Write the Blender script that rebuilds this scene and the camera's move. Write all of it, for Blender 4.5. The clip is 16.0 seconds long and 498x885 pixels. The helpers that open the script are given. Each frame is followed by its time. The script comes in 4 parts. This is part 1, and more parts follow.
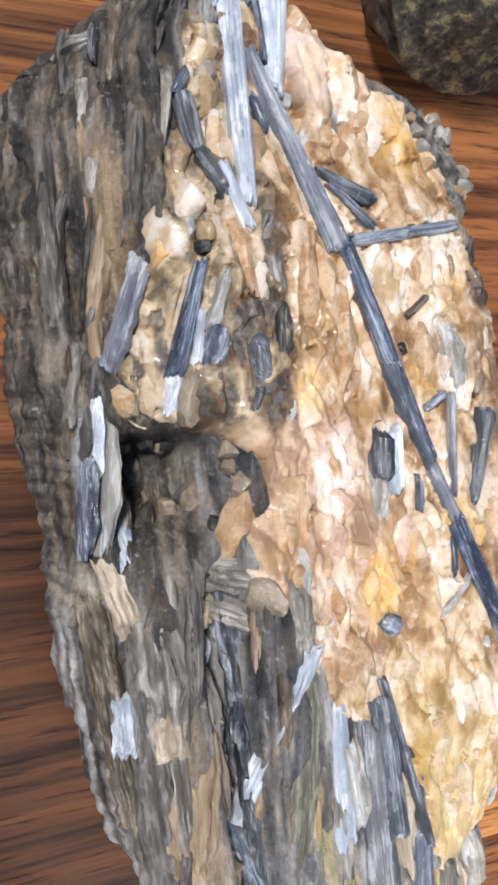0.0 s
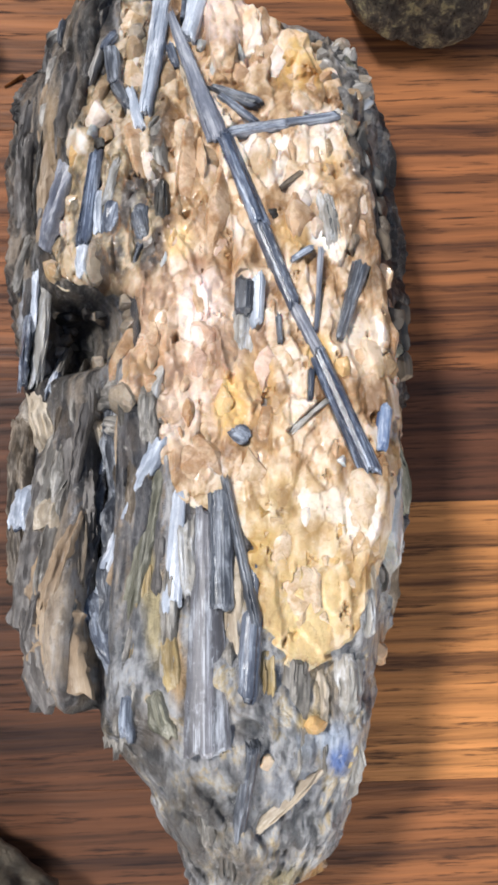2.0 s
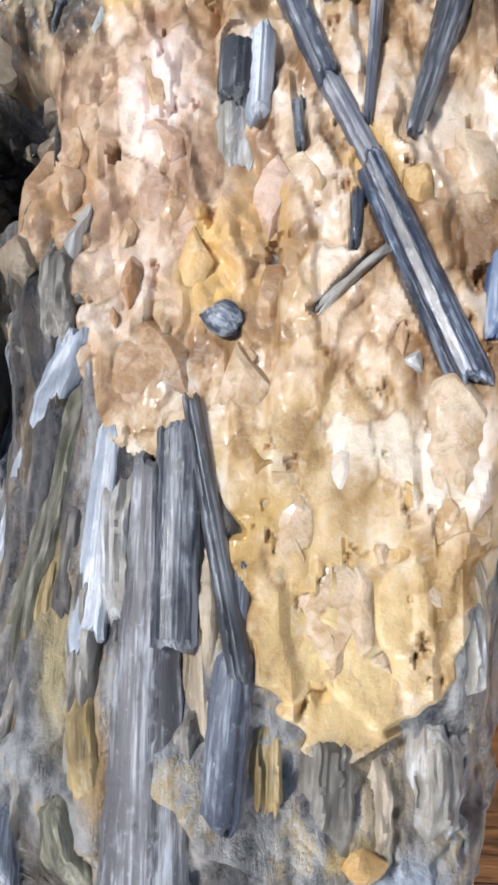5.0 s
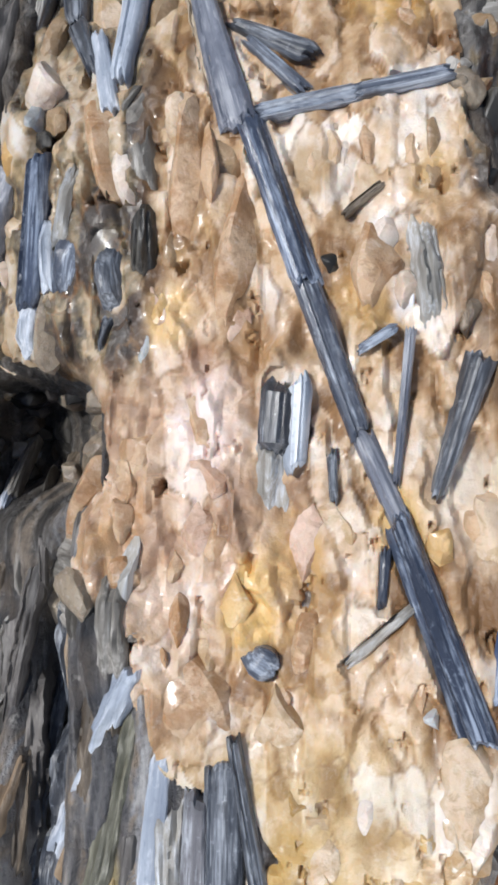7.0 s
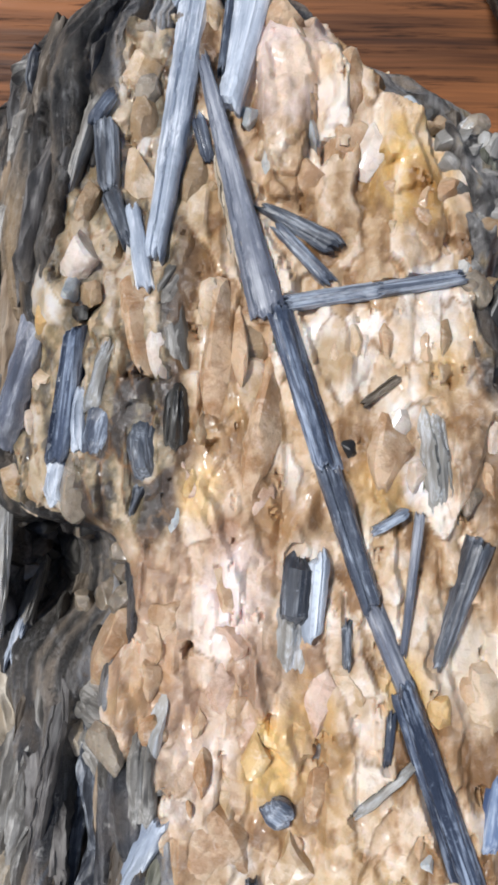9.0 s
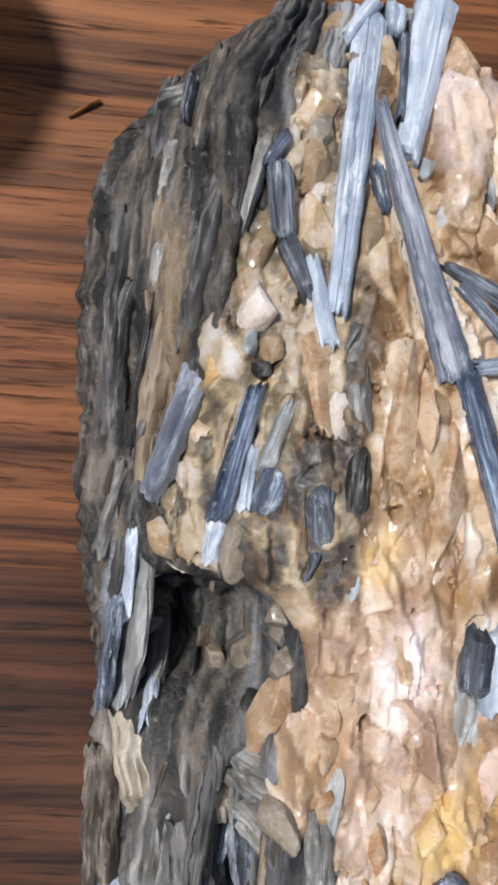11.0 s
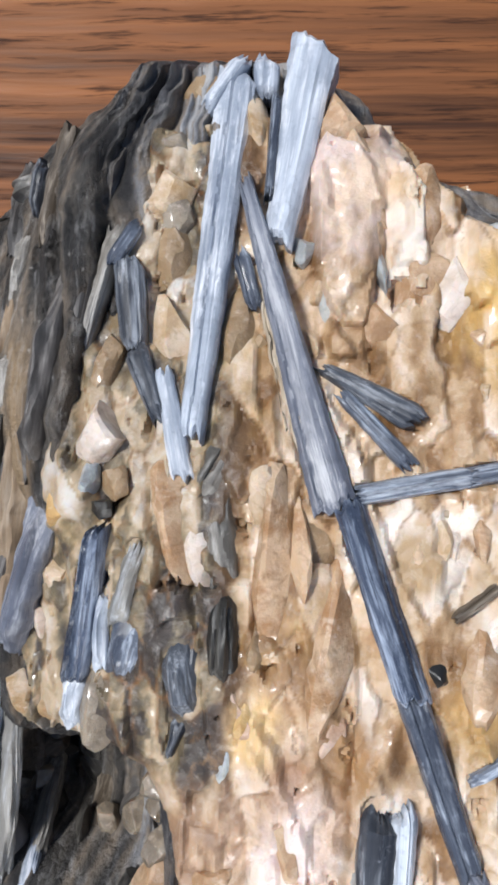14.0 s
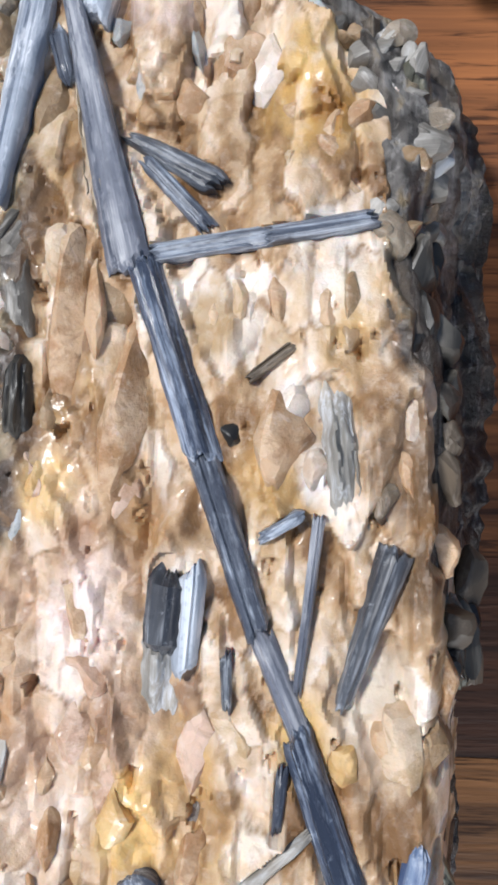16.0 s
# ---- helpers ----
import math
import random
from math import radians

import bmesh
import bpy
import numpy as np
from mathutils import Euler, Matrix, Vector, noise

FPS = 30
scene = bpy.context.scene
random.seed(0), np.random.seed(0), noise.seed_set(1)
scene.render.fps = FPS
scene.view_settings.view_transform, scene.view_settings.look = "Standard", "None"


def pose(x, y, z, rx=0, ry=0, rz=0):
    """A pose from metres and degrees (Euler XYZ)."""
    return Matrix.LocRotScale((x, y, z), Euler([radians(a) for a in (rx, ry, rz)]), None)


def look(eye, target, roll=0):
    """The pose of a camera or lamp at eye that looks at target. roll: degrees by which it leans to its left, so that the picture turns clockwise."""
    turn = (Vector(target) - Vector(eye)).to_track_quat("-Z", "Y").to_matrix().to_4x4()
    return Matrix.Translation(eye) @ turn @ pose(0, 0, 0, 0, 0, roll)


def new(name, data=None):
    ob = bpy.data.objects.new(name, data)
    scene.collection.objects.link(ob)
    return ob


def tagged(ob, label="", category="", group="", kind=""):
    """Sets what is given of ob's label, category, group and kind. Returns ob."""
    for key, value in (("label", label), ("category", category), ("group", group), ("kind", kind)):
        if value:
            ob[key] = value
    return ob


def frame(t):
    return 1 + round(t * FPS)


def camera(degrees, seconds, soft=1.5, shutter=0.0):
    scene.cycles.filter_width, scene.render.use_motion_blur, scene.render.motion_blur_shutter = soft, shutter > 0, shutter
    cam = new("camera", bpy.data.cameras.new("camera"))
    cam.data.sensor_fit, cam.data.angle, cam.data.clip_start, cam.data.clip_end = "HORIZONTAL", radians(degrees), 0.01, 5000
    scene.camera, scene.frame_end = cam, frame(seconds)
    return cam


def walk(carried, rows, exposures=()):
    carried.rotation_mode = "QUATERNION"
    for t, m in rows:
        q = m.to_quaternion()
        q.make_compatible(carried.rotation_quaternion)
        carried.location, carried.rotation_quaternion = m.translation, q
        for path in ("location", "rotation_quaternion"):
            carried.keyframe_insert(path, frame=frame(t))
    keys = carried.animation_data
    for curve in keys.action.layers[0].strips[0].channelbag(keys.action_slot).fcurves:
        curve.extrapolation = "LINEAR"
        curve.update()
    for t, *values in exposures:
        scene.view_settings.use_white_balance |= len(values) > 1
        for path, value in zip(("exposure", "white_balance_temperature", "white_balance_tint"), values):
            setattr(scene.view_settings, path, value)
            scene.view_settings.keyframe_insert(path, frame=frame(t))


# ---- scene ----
cam = camera(32.75, 16.0, soft=3.2)
PATH = [
    (0, pose(-0.09062, 0.02293, 0.21564, -2.040, -24.072, -2.259)),
    (0.5, pose(-0.08102, 0.00998, 0.24270, -0.447, -19.025, -2.338)),
    (1, pose(-0.06345, 0.00324, 0.26073, 1.340, -13.839, -2.067)),
    (1.5, pose(-0.02912, -0.01589, 0.26318, 3.842, -8.114, -1.899)),
    (2, pose(0.00256, -0.05177, 0.26630, 7.291, -1.116, -1.458)),
    (2.5, pose(0.02103, -0.06888, 0.25950, 11.106, 7.388, -0.837)),
    (3, pose(0.04814, -0.07455, 0.24341, 11.894, 12.224, -1.129)),
    (3.5, pose(0.04789, -0.07718, 0.23111, 10.771, 14.156, -1.548)),
    (3.7, pose(0.04373, -0.06552, 0.21406, 9.641, 14.143, -1.633)),
    (5.8, pose(0.02358, -0.03128, 0.17090, 1.128, 6.965, -1.190)),
    (6, pose(0.02616, -0.01779, 0.17789, 0.351, 7.851, -1.063)),
    (6.5, pose(0.02072, 0.00197, 0.19069, -1.796, 7.820, -0.843)),
    (7, pose(0.01827, 0.01148, 0.18736, -2.451, 7.084, -0.662)),
    (7.5, pose(0.01300, 0.02189, 0.18959, -3.336, 6.126, -0.690)),
    (8, pose(0.01237, 0.02938, 0.19177, -4.216, 4.472, -0.414)),
    (8.5, pose(0.01151, 0.03826, 0.19484, -4.487, 3.173, 0.269)),
    (9, pose(0.00218, 0.04498, 0.19731, -4.984, 1.562, 1.445)),
    (9.5, pose(-0.00813, 0.05156, 0.20044, -5.190, 0.378, 2.737)),
    (10, pose(-0.03337, 0.05239, 0.20330, -4.931, -2.463, 4.072)),
    (10.2, pose(-0.03992, 0.05290, 0.20373, -5.111, -3.150, 4.156)),
    (12.3, pose(-0.03871, 0.06164, 0.16149, -7.145, -3.841, 3.535)),
    (12.5, pose(-0.03525, 0.06337, 0.16289, -6.236, -3.856, 3.506)),
    (13, pose(-0.02502, 0.06901, 0.16565, -5.657, -1.316, 2.500)),
    (13.5, pose(-0.01622, 0.07175, 0.16728, -5.558, 0.140, 1.555)),
    (14, pose(-0.00675, 0.07212, 0.16861, -5.127, 1.776, 0.599)),
    (14.5, pose(0.00217, 0.06627, 0.16812, -4.789, 3.559, -0.406)),
    (15, pose(0.00942, 0.05923, 0.16692, -4.373, 4.364, -0.682)),
    (15.5, pose(0.01892, 0.05172, 0.16833, -4.133, 3.390, 0.109)),
    (16, pose(0.02354, 0.04167, 0.16963, -5.260, 3.453, 1.059)),
]
walk(cam, PATH, [(0.0, 0.16, 6350, 10), (3.7, 0.2, 6380, 10), (5.8, -0.1, 6180, 9), (16.0, 0.0, 6120, 9)])

# ---- light: a bright window side, up and to the left, and the soft sky of the room's openings ----
SUN_ELEVATION, SUN_AZIMUTH = radians(57), radians(-52)
sky = bpy.data.worlds.new("sky")
scene.world = sky
sky.use_nodes = True
nt = sky.node_tree
tex = nt.nodes.new("ShaderNodeTexSky")
tex.sky_type, tex.sun_disc = "NISHITA", False
tex.sun_elevation, tex.sun_rotation = SUN_ELEVATION, SUN_AZIMUTH
nt.links.new(tex.outputs[0], nt.nodes["Background"].inputs[0])
nt.nodes["Background"].inputs[1].default_value = 0.09
sun = new("sun", bpy.data.lights.new("sun", "SUN"))
sun.data.energy, sun.data.angle, sun.data.color = 3.5, radians(9), (1.0, 0.96, 0.91)
sun.matrix_world = look((math.sin(SUN_AZIMUTH) * math.cos(SUN_ELEVATION), math.cos(SUN_AZIMUTH) * math.cos(SUN_ELEVATION), math.sin(SUN_ELEVATION)), (0, 0, 0))


# an added fill lamp with no known source, low beyond the near end of the table
fill_lamp = new("near_fill_lamp", bpy.data.lights.new("near_fill_lamp", "AREA"))
fill_lamp.data.energy, fill_lamp.data.size, fill_lamp.data.color = 11.0, 0.4, (1.0, 0.97, 0.93)
fill_lamp.matrix_world = look((0.22, -1.08, 0.5), (0, 0, 0.03))


# ---- materials ----
class Nodes:
    """Short hand for a node material."""

    def __init__(self, name):
        self.mat = bpy.data.materials.new(name)
        self.mat.use_nodes = True
        self.tree = self.mat.node_tree
        self.out = self.tree.nodes["Principled BSDF"]

    def add(self, kind, inputs=(), **attrs):
        n = self.tree.nodes.new("ShaderNode" + kind)
        for key, value in attrs.items():
            setattr(n, key, value)
        for key, value in dict(inputs).items():
            self.set(n, key, value)
        return n

    def set(self, n, key, value):
        if isinstance(value, bpy.types.NodeSocket):
            self.tree.links.new(value, n.inputs[key])
        else:
            n.inputs[key].default_value = value

    def mapped(self, scale, turn=(0, 0, 0)):
        c = self.add("TexCoord")
        return self.add("Mapping", {"Vector": c.outputs["Object"], "Scale": scale, "Rotation": turn}).outputs[0]

    def shifted(self, vector):
        """The vector moved by a random step for each object."""
        r = self.add("ObjectInfo").outputs["Random"]
        m = self.add("Math", {0: r, 1: 37.0}, operation="MULTIPLY").outputs[0]
        return self.add("VectorMath", {0: vector, 1: m}, operation="ADD").outputs[0]

    def noise(self, vector, scale=1.0, detail=5.0, rough=0.6, distortion=0.0):
        return self.add("TexNoise", {"Vector": vector, "Scale": scale, "Detail": detail, "Roughness": rough, "Distortion": distortion}).outputs[0]

    def ramp(self, fac, stops):
        n = self.add("ValToRGB", {0: fac})
        e = n.color_ramp.elements
        while len(e) < len(stops):
            e.new(0.5)
        for k, (p, c) in zip(e, stops):
            k.position, k.color = p, (*c, 1)
        return n.outputs[0]

    def mix(self, fac, a, b, blend="MIX"):
        n = self.add("Mix", data_type="RGBA", blend_type=blend)
        self.set(n, 0, fac)
        for key, v in ((6, a), (7, b)):
            self.set(n, key, v if isinstance(v, bpy.types.NodeSocket) else (*v, 1))
        return n.outputs[2]

    def span(self, fac, lo, hi, a=0.3, b=0.7):
        return self.add("MapRange", {0: fac, 1: a, 2: b, 3: lo, 4: hi}).outputs[0]

    def finish(self, colour, rough, bump=None, depth=0.0004, strength=0.6, **extra):
        self.set(self.out, "Base Color", colour)
        self.set(self.out, "Roughness", rough)
        if bump is not None:
            n = self.add("Bump", {"Height": bump, "Distance": depth, "Strength": strength})
            self.tree.links.new(n.outputs[0], self.out.inputs["Normal"])
        for key, value in extra.items():
            self.set(self.out, key.replace("_", " "), value)
        return self.mat


def scaled(c, k):
    return tuple(min(v * k, 1) for v in c)


def quartz_material(name, base, deep, spread=0.3):
    """Vitreous quartz: clouded through the whole rock, with stain along cracks and small bright breaks."""
    n = Nodes(name)
    w = n.add("NewGeometry").outputs["Position"]
    cloud, stain, fine = n.noise(w, 150, 5, 0.65, 0.4), n.noise(w, 330, 6, 0.7, 0.8), n.noise(w, 1000, 4, 0.7)
    broad = n.noise(w, 420, 4, 0.6, 0.5)
    rnd = n.add("ObjectInfo").outputs["Random"]
    grain = n.add("TexVoronoi", {"Vector": w, "Scale": 330.0, "Randomness": 1.0}, feature="F1").outputs["Color"]
    tone = n.mix(n.span(cloud, 0, 1, 0.4, 0.56), deep, base)
    tone = n.mix(n.span(broad, 0, 0.55, 0.5, 0.68), tone, scaled(base, 1.22))
    tone = n.mix(n.span(stain, 0, 0.8, 0.53, 0.69), tone, scaled(deep, 0.6))
    tone = n.mix(n.span(fine, 0, 0.28, 0.58, 0.75), tone, (0.88, 0.82, 0.74))
    tone = n.mix(n.span(rnd, 0, spread, 0, 1), tone, scaled(base, 1.2))
    tone = n.mix(n.span(grain, 0, 0.55, 0.45, 1.0), tone, scaled(deep, 0.9))
    tone = n.mix(n.span(n.noise(w, 240, 5, 0.7, 0.5), 0, 0.7, 0.57, 0.68), tone, scaled((0.5 + base[0] / 2, 0.42 + base[1] / 2, 0.36 + base[2] / 2), 0.92))
    bump = n.add("Math", {0: broad, 1: fine}, operation="ADD").outputs[0]
    return n.finish(tone, n.span(stain, 0.28, 0.6), bump, 0.0007, 0.4, Subsurface_Weight=0.25, Subsurface_Radius=(0.005, 0.003, 0.0017), Subsurface_Scale=0.4, Coat_Weight=n.span(broad, 0.0, 0.6, 0.45, 0.62), Coat_Roughness=0.16)


def blade_material(name, light, dark, gloss=0.32, streak=(0.75, 0.79, 0.85), bright=0.55):
    """Bladed crystal: striated along its length, with cross cleavage, bright streaks and painted glints."""
    n = Nodes(name)
    v = n.shifted(n.mapped((1, 0.06, 1)))
    w = n.shifted(n.mapped((1, 1, 1)))
    lines = n.noise(v, 900, 4, 0.6)
    broad = n.noise(v, 260, 3, 0.5, 0.3)
    blot = n.noise(n.shifted(n.mapped((1, 0.13, 1))), 420, 6, 0.7, 0.2)
    grit = n.noise(w, 700, 5, 0.7)
    cross = n.noise(n.shifted(n.mapped((0.12, 1, 0.12))), 520, 2, 0.5)
    tone = n.mix(n.span(broad, 0, 1, 0.36, 0.64), dark, light)
    tone = n.mix(n.span(lines, 0, 0.35, 0.48, 0.7), tone, scaled(dark, 0.7))
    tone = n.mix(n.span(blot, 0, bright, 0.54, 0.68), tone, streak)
    tone = n.mix(n.span(cross, 0, 0.3, 0.6, 0.75), tone, scaled(dark, 0.5))
    tone = n.mix(n.span(grit, 0, 0.35, 0.6, 0.72), tone, scaled(streak, 0.9))
    tone = n.mix(n.span(grit, 0.5, 0, 0.3, 0.42), tone, scaled(dark, 0.7))
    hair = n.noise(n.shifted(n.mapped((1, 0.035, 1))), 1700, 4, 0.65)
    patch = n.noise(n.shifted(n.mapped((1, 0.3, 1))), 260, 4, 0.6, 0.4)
    # Glints painted into the base colour, as broken pale hairlines.
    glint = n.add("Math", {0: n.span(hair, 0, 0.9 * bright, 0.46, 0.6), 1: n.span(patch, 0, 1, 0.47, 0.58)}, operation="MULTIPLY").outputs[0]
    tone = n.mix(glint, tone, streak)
    tone = n.mix(n.span(patch, 0.55, 0, 0.34, 0.5), tone, scaled(dark, 0.9))
    rough = n.span(blot, gloss, gloss + 0.25)
    bump = n.add("Math", {0: hair, 1: blot}, operation="ADD").outputs[0]
    return n.finish(tone, rough, bump, 0.0004, 0.4)


def matrix_material(name):
    """Splintery grey rock: each splinter has its own mineral colour, with painted shade in parts, and fine fibres, grit
    and specks over it.
    """
    n = Nodes(name)
    own = n.add("Attribute", attribute_name="mineral").outputs["Color"]
    v = n.mapped((1, 0.14, 0.5), (0, 0, radians(8)))
    w = n.mapped((1, 1, 1))
    fibre, zone, grit = n.noise(v, 620, 7, 0.65, 0.3), n.noise(w, 75, 5, 0.6, 0.5), n.noise(w, 800, 5, 0.7)
    dim, pale = n.mix(1.0, own, (0.45, 0.44, 0.44), "MULTIPLY"), n.mix(0.35, own, (0.62, 0.60, 0.58))
    tone = n.mix(n.span(fibre, 0, 0.8, 0.48, 0.66), own, dim)
    tone = n.mix(n.span(fibre, 0.8, 0, 0.32, 0.46), tone, pale)
    tone = n.mix(n.span(zone, 0, 0.3, 0.52, 0.68), tone, (0.26, 0.19, 0.125))
    tone = n.mix(n.span(grit, 0, 0.5, 0.58, 0.72), tone, dim)
    tone = n.mix(n.span(n.noise(w, 430, 4, 0.65), 0, 0.5, 0.62, 0.72), tone, (0.58, 0.55, 0.5))
    bump = n.add("Math", {0: fibre, 1: grit}, operation="ADD").outputs[0]
    return n.finish(tone, n.span(grit, 0.3, 0.65), bump, 0.0011, 0.9)


def quartz_mass_material(name):
    """Crystalline quartz: a colour for each face, clouded, veined with iron stain and flecked with bright breaks."""
    n = Nodes(name)
    own = n.add("Attribute", attribute_name="mineral").outputs["Color"]
    w = n.mapped((1, 1, 1))
    v = n.mapped((1, 0.5, 1), (0, 0, radians(-8)))
    cloud, stain, fine = n.noise(v, 170, 5, 0.65, 0.4), n.noise(w, 300, 6, 0.7, 0.8), n.noise(w, 1000, 4, 0.7)
    zone = n.noise(w, 45, 4, 0.6)
    light = n.mix(1.0, own, (1.22, 1.24, 1.28), "MULTIPLY")
    tone = n.mix(n.span(cloud, 0, 1, 0.42, 0.66), own, light)
    tone = n.mix(n.span(stain, 0, 0.6, 0.56, 0.72), tone, (0.36, 0.205, 0.09))
    tone = n.mix(n.span(zone, 0, 0.3, 0.58, 0.7), tone, (0.7, 0.47, 0.17))
    tone = n.mix(n.span(fine, 0, 0.3, 0.57, 0.72), tone, n.mix(0.4, own, (0.88, 0.82, 0.74)))
    tone = n.mix(n.span(n.noise(w, 240, 5, 0.7, 0.5), 0, 0.6, 0.56, 0.7), tone, n.mix(0.45, own, (0.84, 0.76, 0.68)))
    bump = n.add("Math", {0: cloud, 1: fine}, operation="ADD").outputs[0]
    return n.finish(tone, n.span(stain, 0.28, 0.6), bump, 0.0007, 0.4, Subsurface_Weight=0.25, Subsurface_Radius=(0.005, 0.003, 0.0017), Subsurface_Scale=0.4, Coat_Weight=n.span(cloud, 0.0, 0.5, 0.48, 0.62), Coat_Roughness=0.2)


def wood_material(name, light, dark):
    """Varnished open-grained oak, with the grain along x."""
    n = Nodes(name)
    wave = n.noise(n.mapped((0.9, 1, 1)), 14, 3, 0.5)
    c = n.add("TexCoord").outputs["Object"]
    bend = n.add("VectorMath", {0: wave, 1: (0, 0.004, 0)}, operation="MULTIPLY").outputs[0]
    moved = n.add("VectorMath", {0: c, 1: bend}, operation="ADD").outputs[0]
    rings = n.noise(n.add("Mapping", {"Vector": moved, "Scale": (0.03, 1, 1)}).outputs[0], 190, 5, 0.62, 0.0)
    pores = n.noise(n.add("Mapping", {"Vector": moved, "Scale": (0.06, 1, 1)}).outputs[0], 800, 4, 0.65)
    patch = n.noise(n.mapped((0.25, 1, 1)), 30, 3, 0.5)
    tone = n.ramp(rings, [(0.33, dark), (0.43, scaled(light, 0.5)), (0.52, scaled(light, 0.9)), (0.66, scaled(light, 1.35))])
    tone = n.mix(n.span(pores, 0, 0.85, 0.54, 0.66), tone, scaled(dark, 0.5))
    tone = n.mix(n.span(patch, 0, 0.35, 0.35, 0.7), tone, scaled(dark, 1.3))
    return n.finish(tone, n.span(pores, 0.5, 0.75), pores, 0.0004, 0.5, Specular_IOR_Level=0.3)


PEACH, CREAM, TAN = (0.58, 0.41, 0.265), (0.64, 0.50, 0.36), (0.38, 0.265, 0.155)
MATS = {
    "peach": quartz_material("quartz_peach", PEACH, (0.36, 0.19, 0.08)),
    "pink": quartz_material("quartz_pink", (0.64, 0.46, 0.355), (0.42, 0.25, 0.15)),
    "cream": quartz_material("quartz_cream", CREAM, (0.44, 0.28, 0.13)),
    "white": quartz_material("quartz_white", (0.74, 0.64, 0.56), (0.56, 0.43, 0.32)),
    "tan": quartz_material("quartz_tan", TAN, (0.25, 0.16, 0.08)),
    "yellow": quartz_material("quartz_yellow", (0.68, 0.47, 0.22), (0.48, 0.28, 0.10)),
    "ochre": quartz_material("quartz_ochre", (0.42, 0.25, 0.07), (0.22, 0.12, 0.03)),
    "smoke": quartz_material("quartz_smoke", (0.32, 0.26, 0.19), (0.16, 0.125, 0.09)),
    "ice": quartz_material("quartz_ice", (0.50, 0.52, 0.52), (0.28, 0.29, 0.29)),
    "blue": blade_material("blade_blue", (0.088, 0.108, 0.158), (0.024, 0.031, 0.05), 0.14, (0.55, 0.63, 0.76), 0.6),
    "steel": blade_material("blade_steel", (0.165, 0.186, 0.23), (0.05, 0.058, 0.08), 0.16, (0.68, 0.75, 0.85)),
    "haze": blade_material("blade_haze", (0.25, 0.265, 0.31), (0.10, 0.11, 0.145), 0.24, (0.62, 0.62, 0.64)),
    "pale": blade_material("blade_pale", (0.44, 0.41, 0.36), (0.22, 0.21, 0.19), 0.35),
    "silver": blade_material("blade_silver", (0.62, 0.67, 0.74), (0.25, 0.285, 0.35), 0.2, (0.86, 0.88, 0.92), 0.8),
    "dark": blade_material("blade_dark", (0.10, 0.11, 0.13), (0.025, 0.027, 0.034), 0.25, bright=0.35),
    "black": blade_material("blade_black", (0.05, 0.046, 0.04), (0.012, 0.011, 0.01), 0.3, (0.4, 0.37, 0.32), 0.3),
    "slate": blade_material("blade_slate", (0.155, 0.14, 0.128), (0.048, 0.043, 0.04), 0.4, (0.3, 0.275, 0.25), 0.5),
    "mica": blade_material("blade_mica", (0.30, 0.275, 0.24), (0.10, 0.092, 0.08), 0.3, (0.6, 0.57, 0.52)),
    "brown": blade_material("blade_brown", (0.15, 0.115, 0.08), (0.05, 0.038, 0.027), 0.45, (0.45, 0.38, 0.3)),
    "moss": blade_material("blade_moss", (0.23, 0.22, 0.16), (0.08, 0.078, 0.055), 0.4, (0.5, 0.48, 0.4)),
    "lilac": blade_material("blade_lilac", (0.23, 0.225, 0.24), (0.095, 0.092, 0.1), 0.32),
    "azure": blade_material("blade_azure", (0.24, 0.32, 0.46), (0.07, 0.11, 0.22), 0.3),
}
BLADE_TAN = blade_material("blade_tan", (0.42, 0.31, 0.20), (0.22, 0.15, 0.09), 0.5, (0.5, 0.42, 0.33))
BLADE_CREAM = blade_material("blade_cream", (0.56, 0.47, 0.35), (0.3, 0.24, 0.17), 0.45, (0.75, 0.68, 0.58))
BLADE_YELLOW = blade_material("blade_yellow", (0.46, 0.34, 0.15), (0.2, 0.14, 0.06), 0.45, (0.6, 0.52, 0.4))
GREY_ROCK = matrix_material("grey_rock")
QUARTZ_MASS = quartz_mass_material("quartz_mass")


# ---- mesh helpers; specimen sizes in millimetres ----
def mesh_of(name, verts, faces, material, smooth=0):
    me = bpy.data.meshes.new(name)
    me.from_pydata(verts, [], faces)
    me.materials.append(material)
    me.update()
    if smooth:
        me.polygons.foreach_set("use_smooth", [True] * len(me.polygons))
        me.set_sharp_from_angle(angle=radians(smooth))
    return me


def empty(name, place, label, category):
    ob = new(name)
    ob.empty_display_size = 0.01
    ob.location = place
    return tagged(ob, label, category)


def under(ob, parent, m=None):
    ob.parent = parent
    world = m if m is not None else Matrix()
    ob.matrix_basis = Matrix.Translation(-parent.location) @ world
    return ob


def keyed(keys, v):
    """Smooth value between (place, value) keys."""
    if v <= keys[0][0]:
        return keys[0][1]
    for (a, p), (b, q) in zip(keys, keys[1:]):
        if v <= b:
            s = (v - a) / (b - a)
            return p + (q - p) * s * s * (3 - 2 * s) * 0.5 + (q - p) * s * 0.5
    return keys[-1][1]


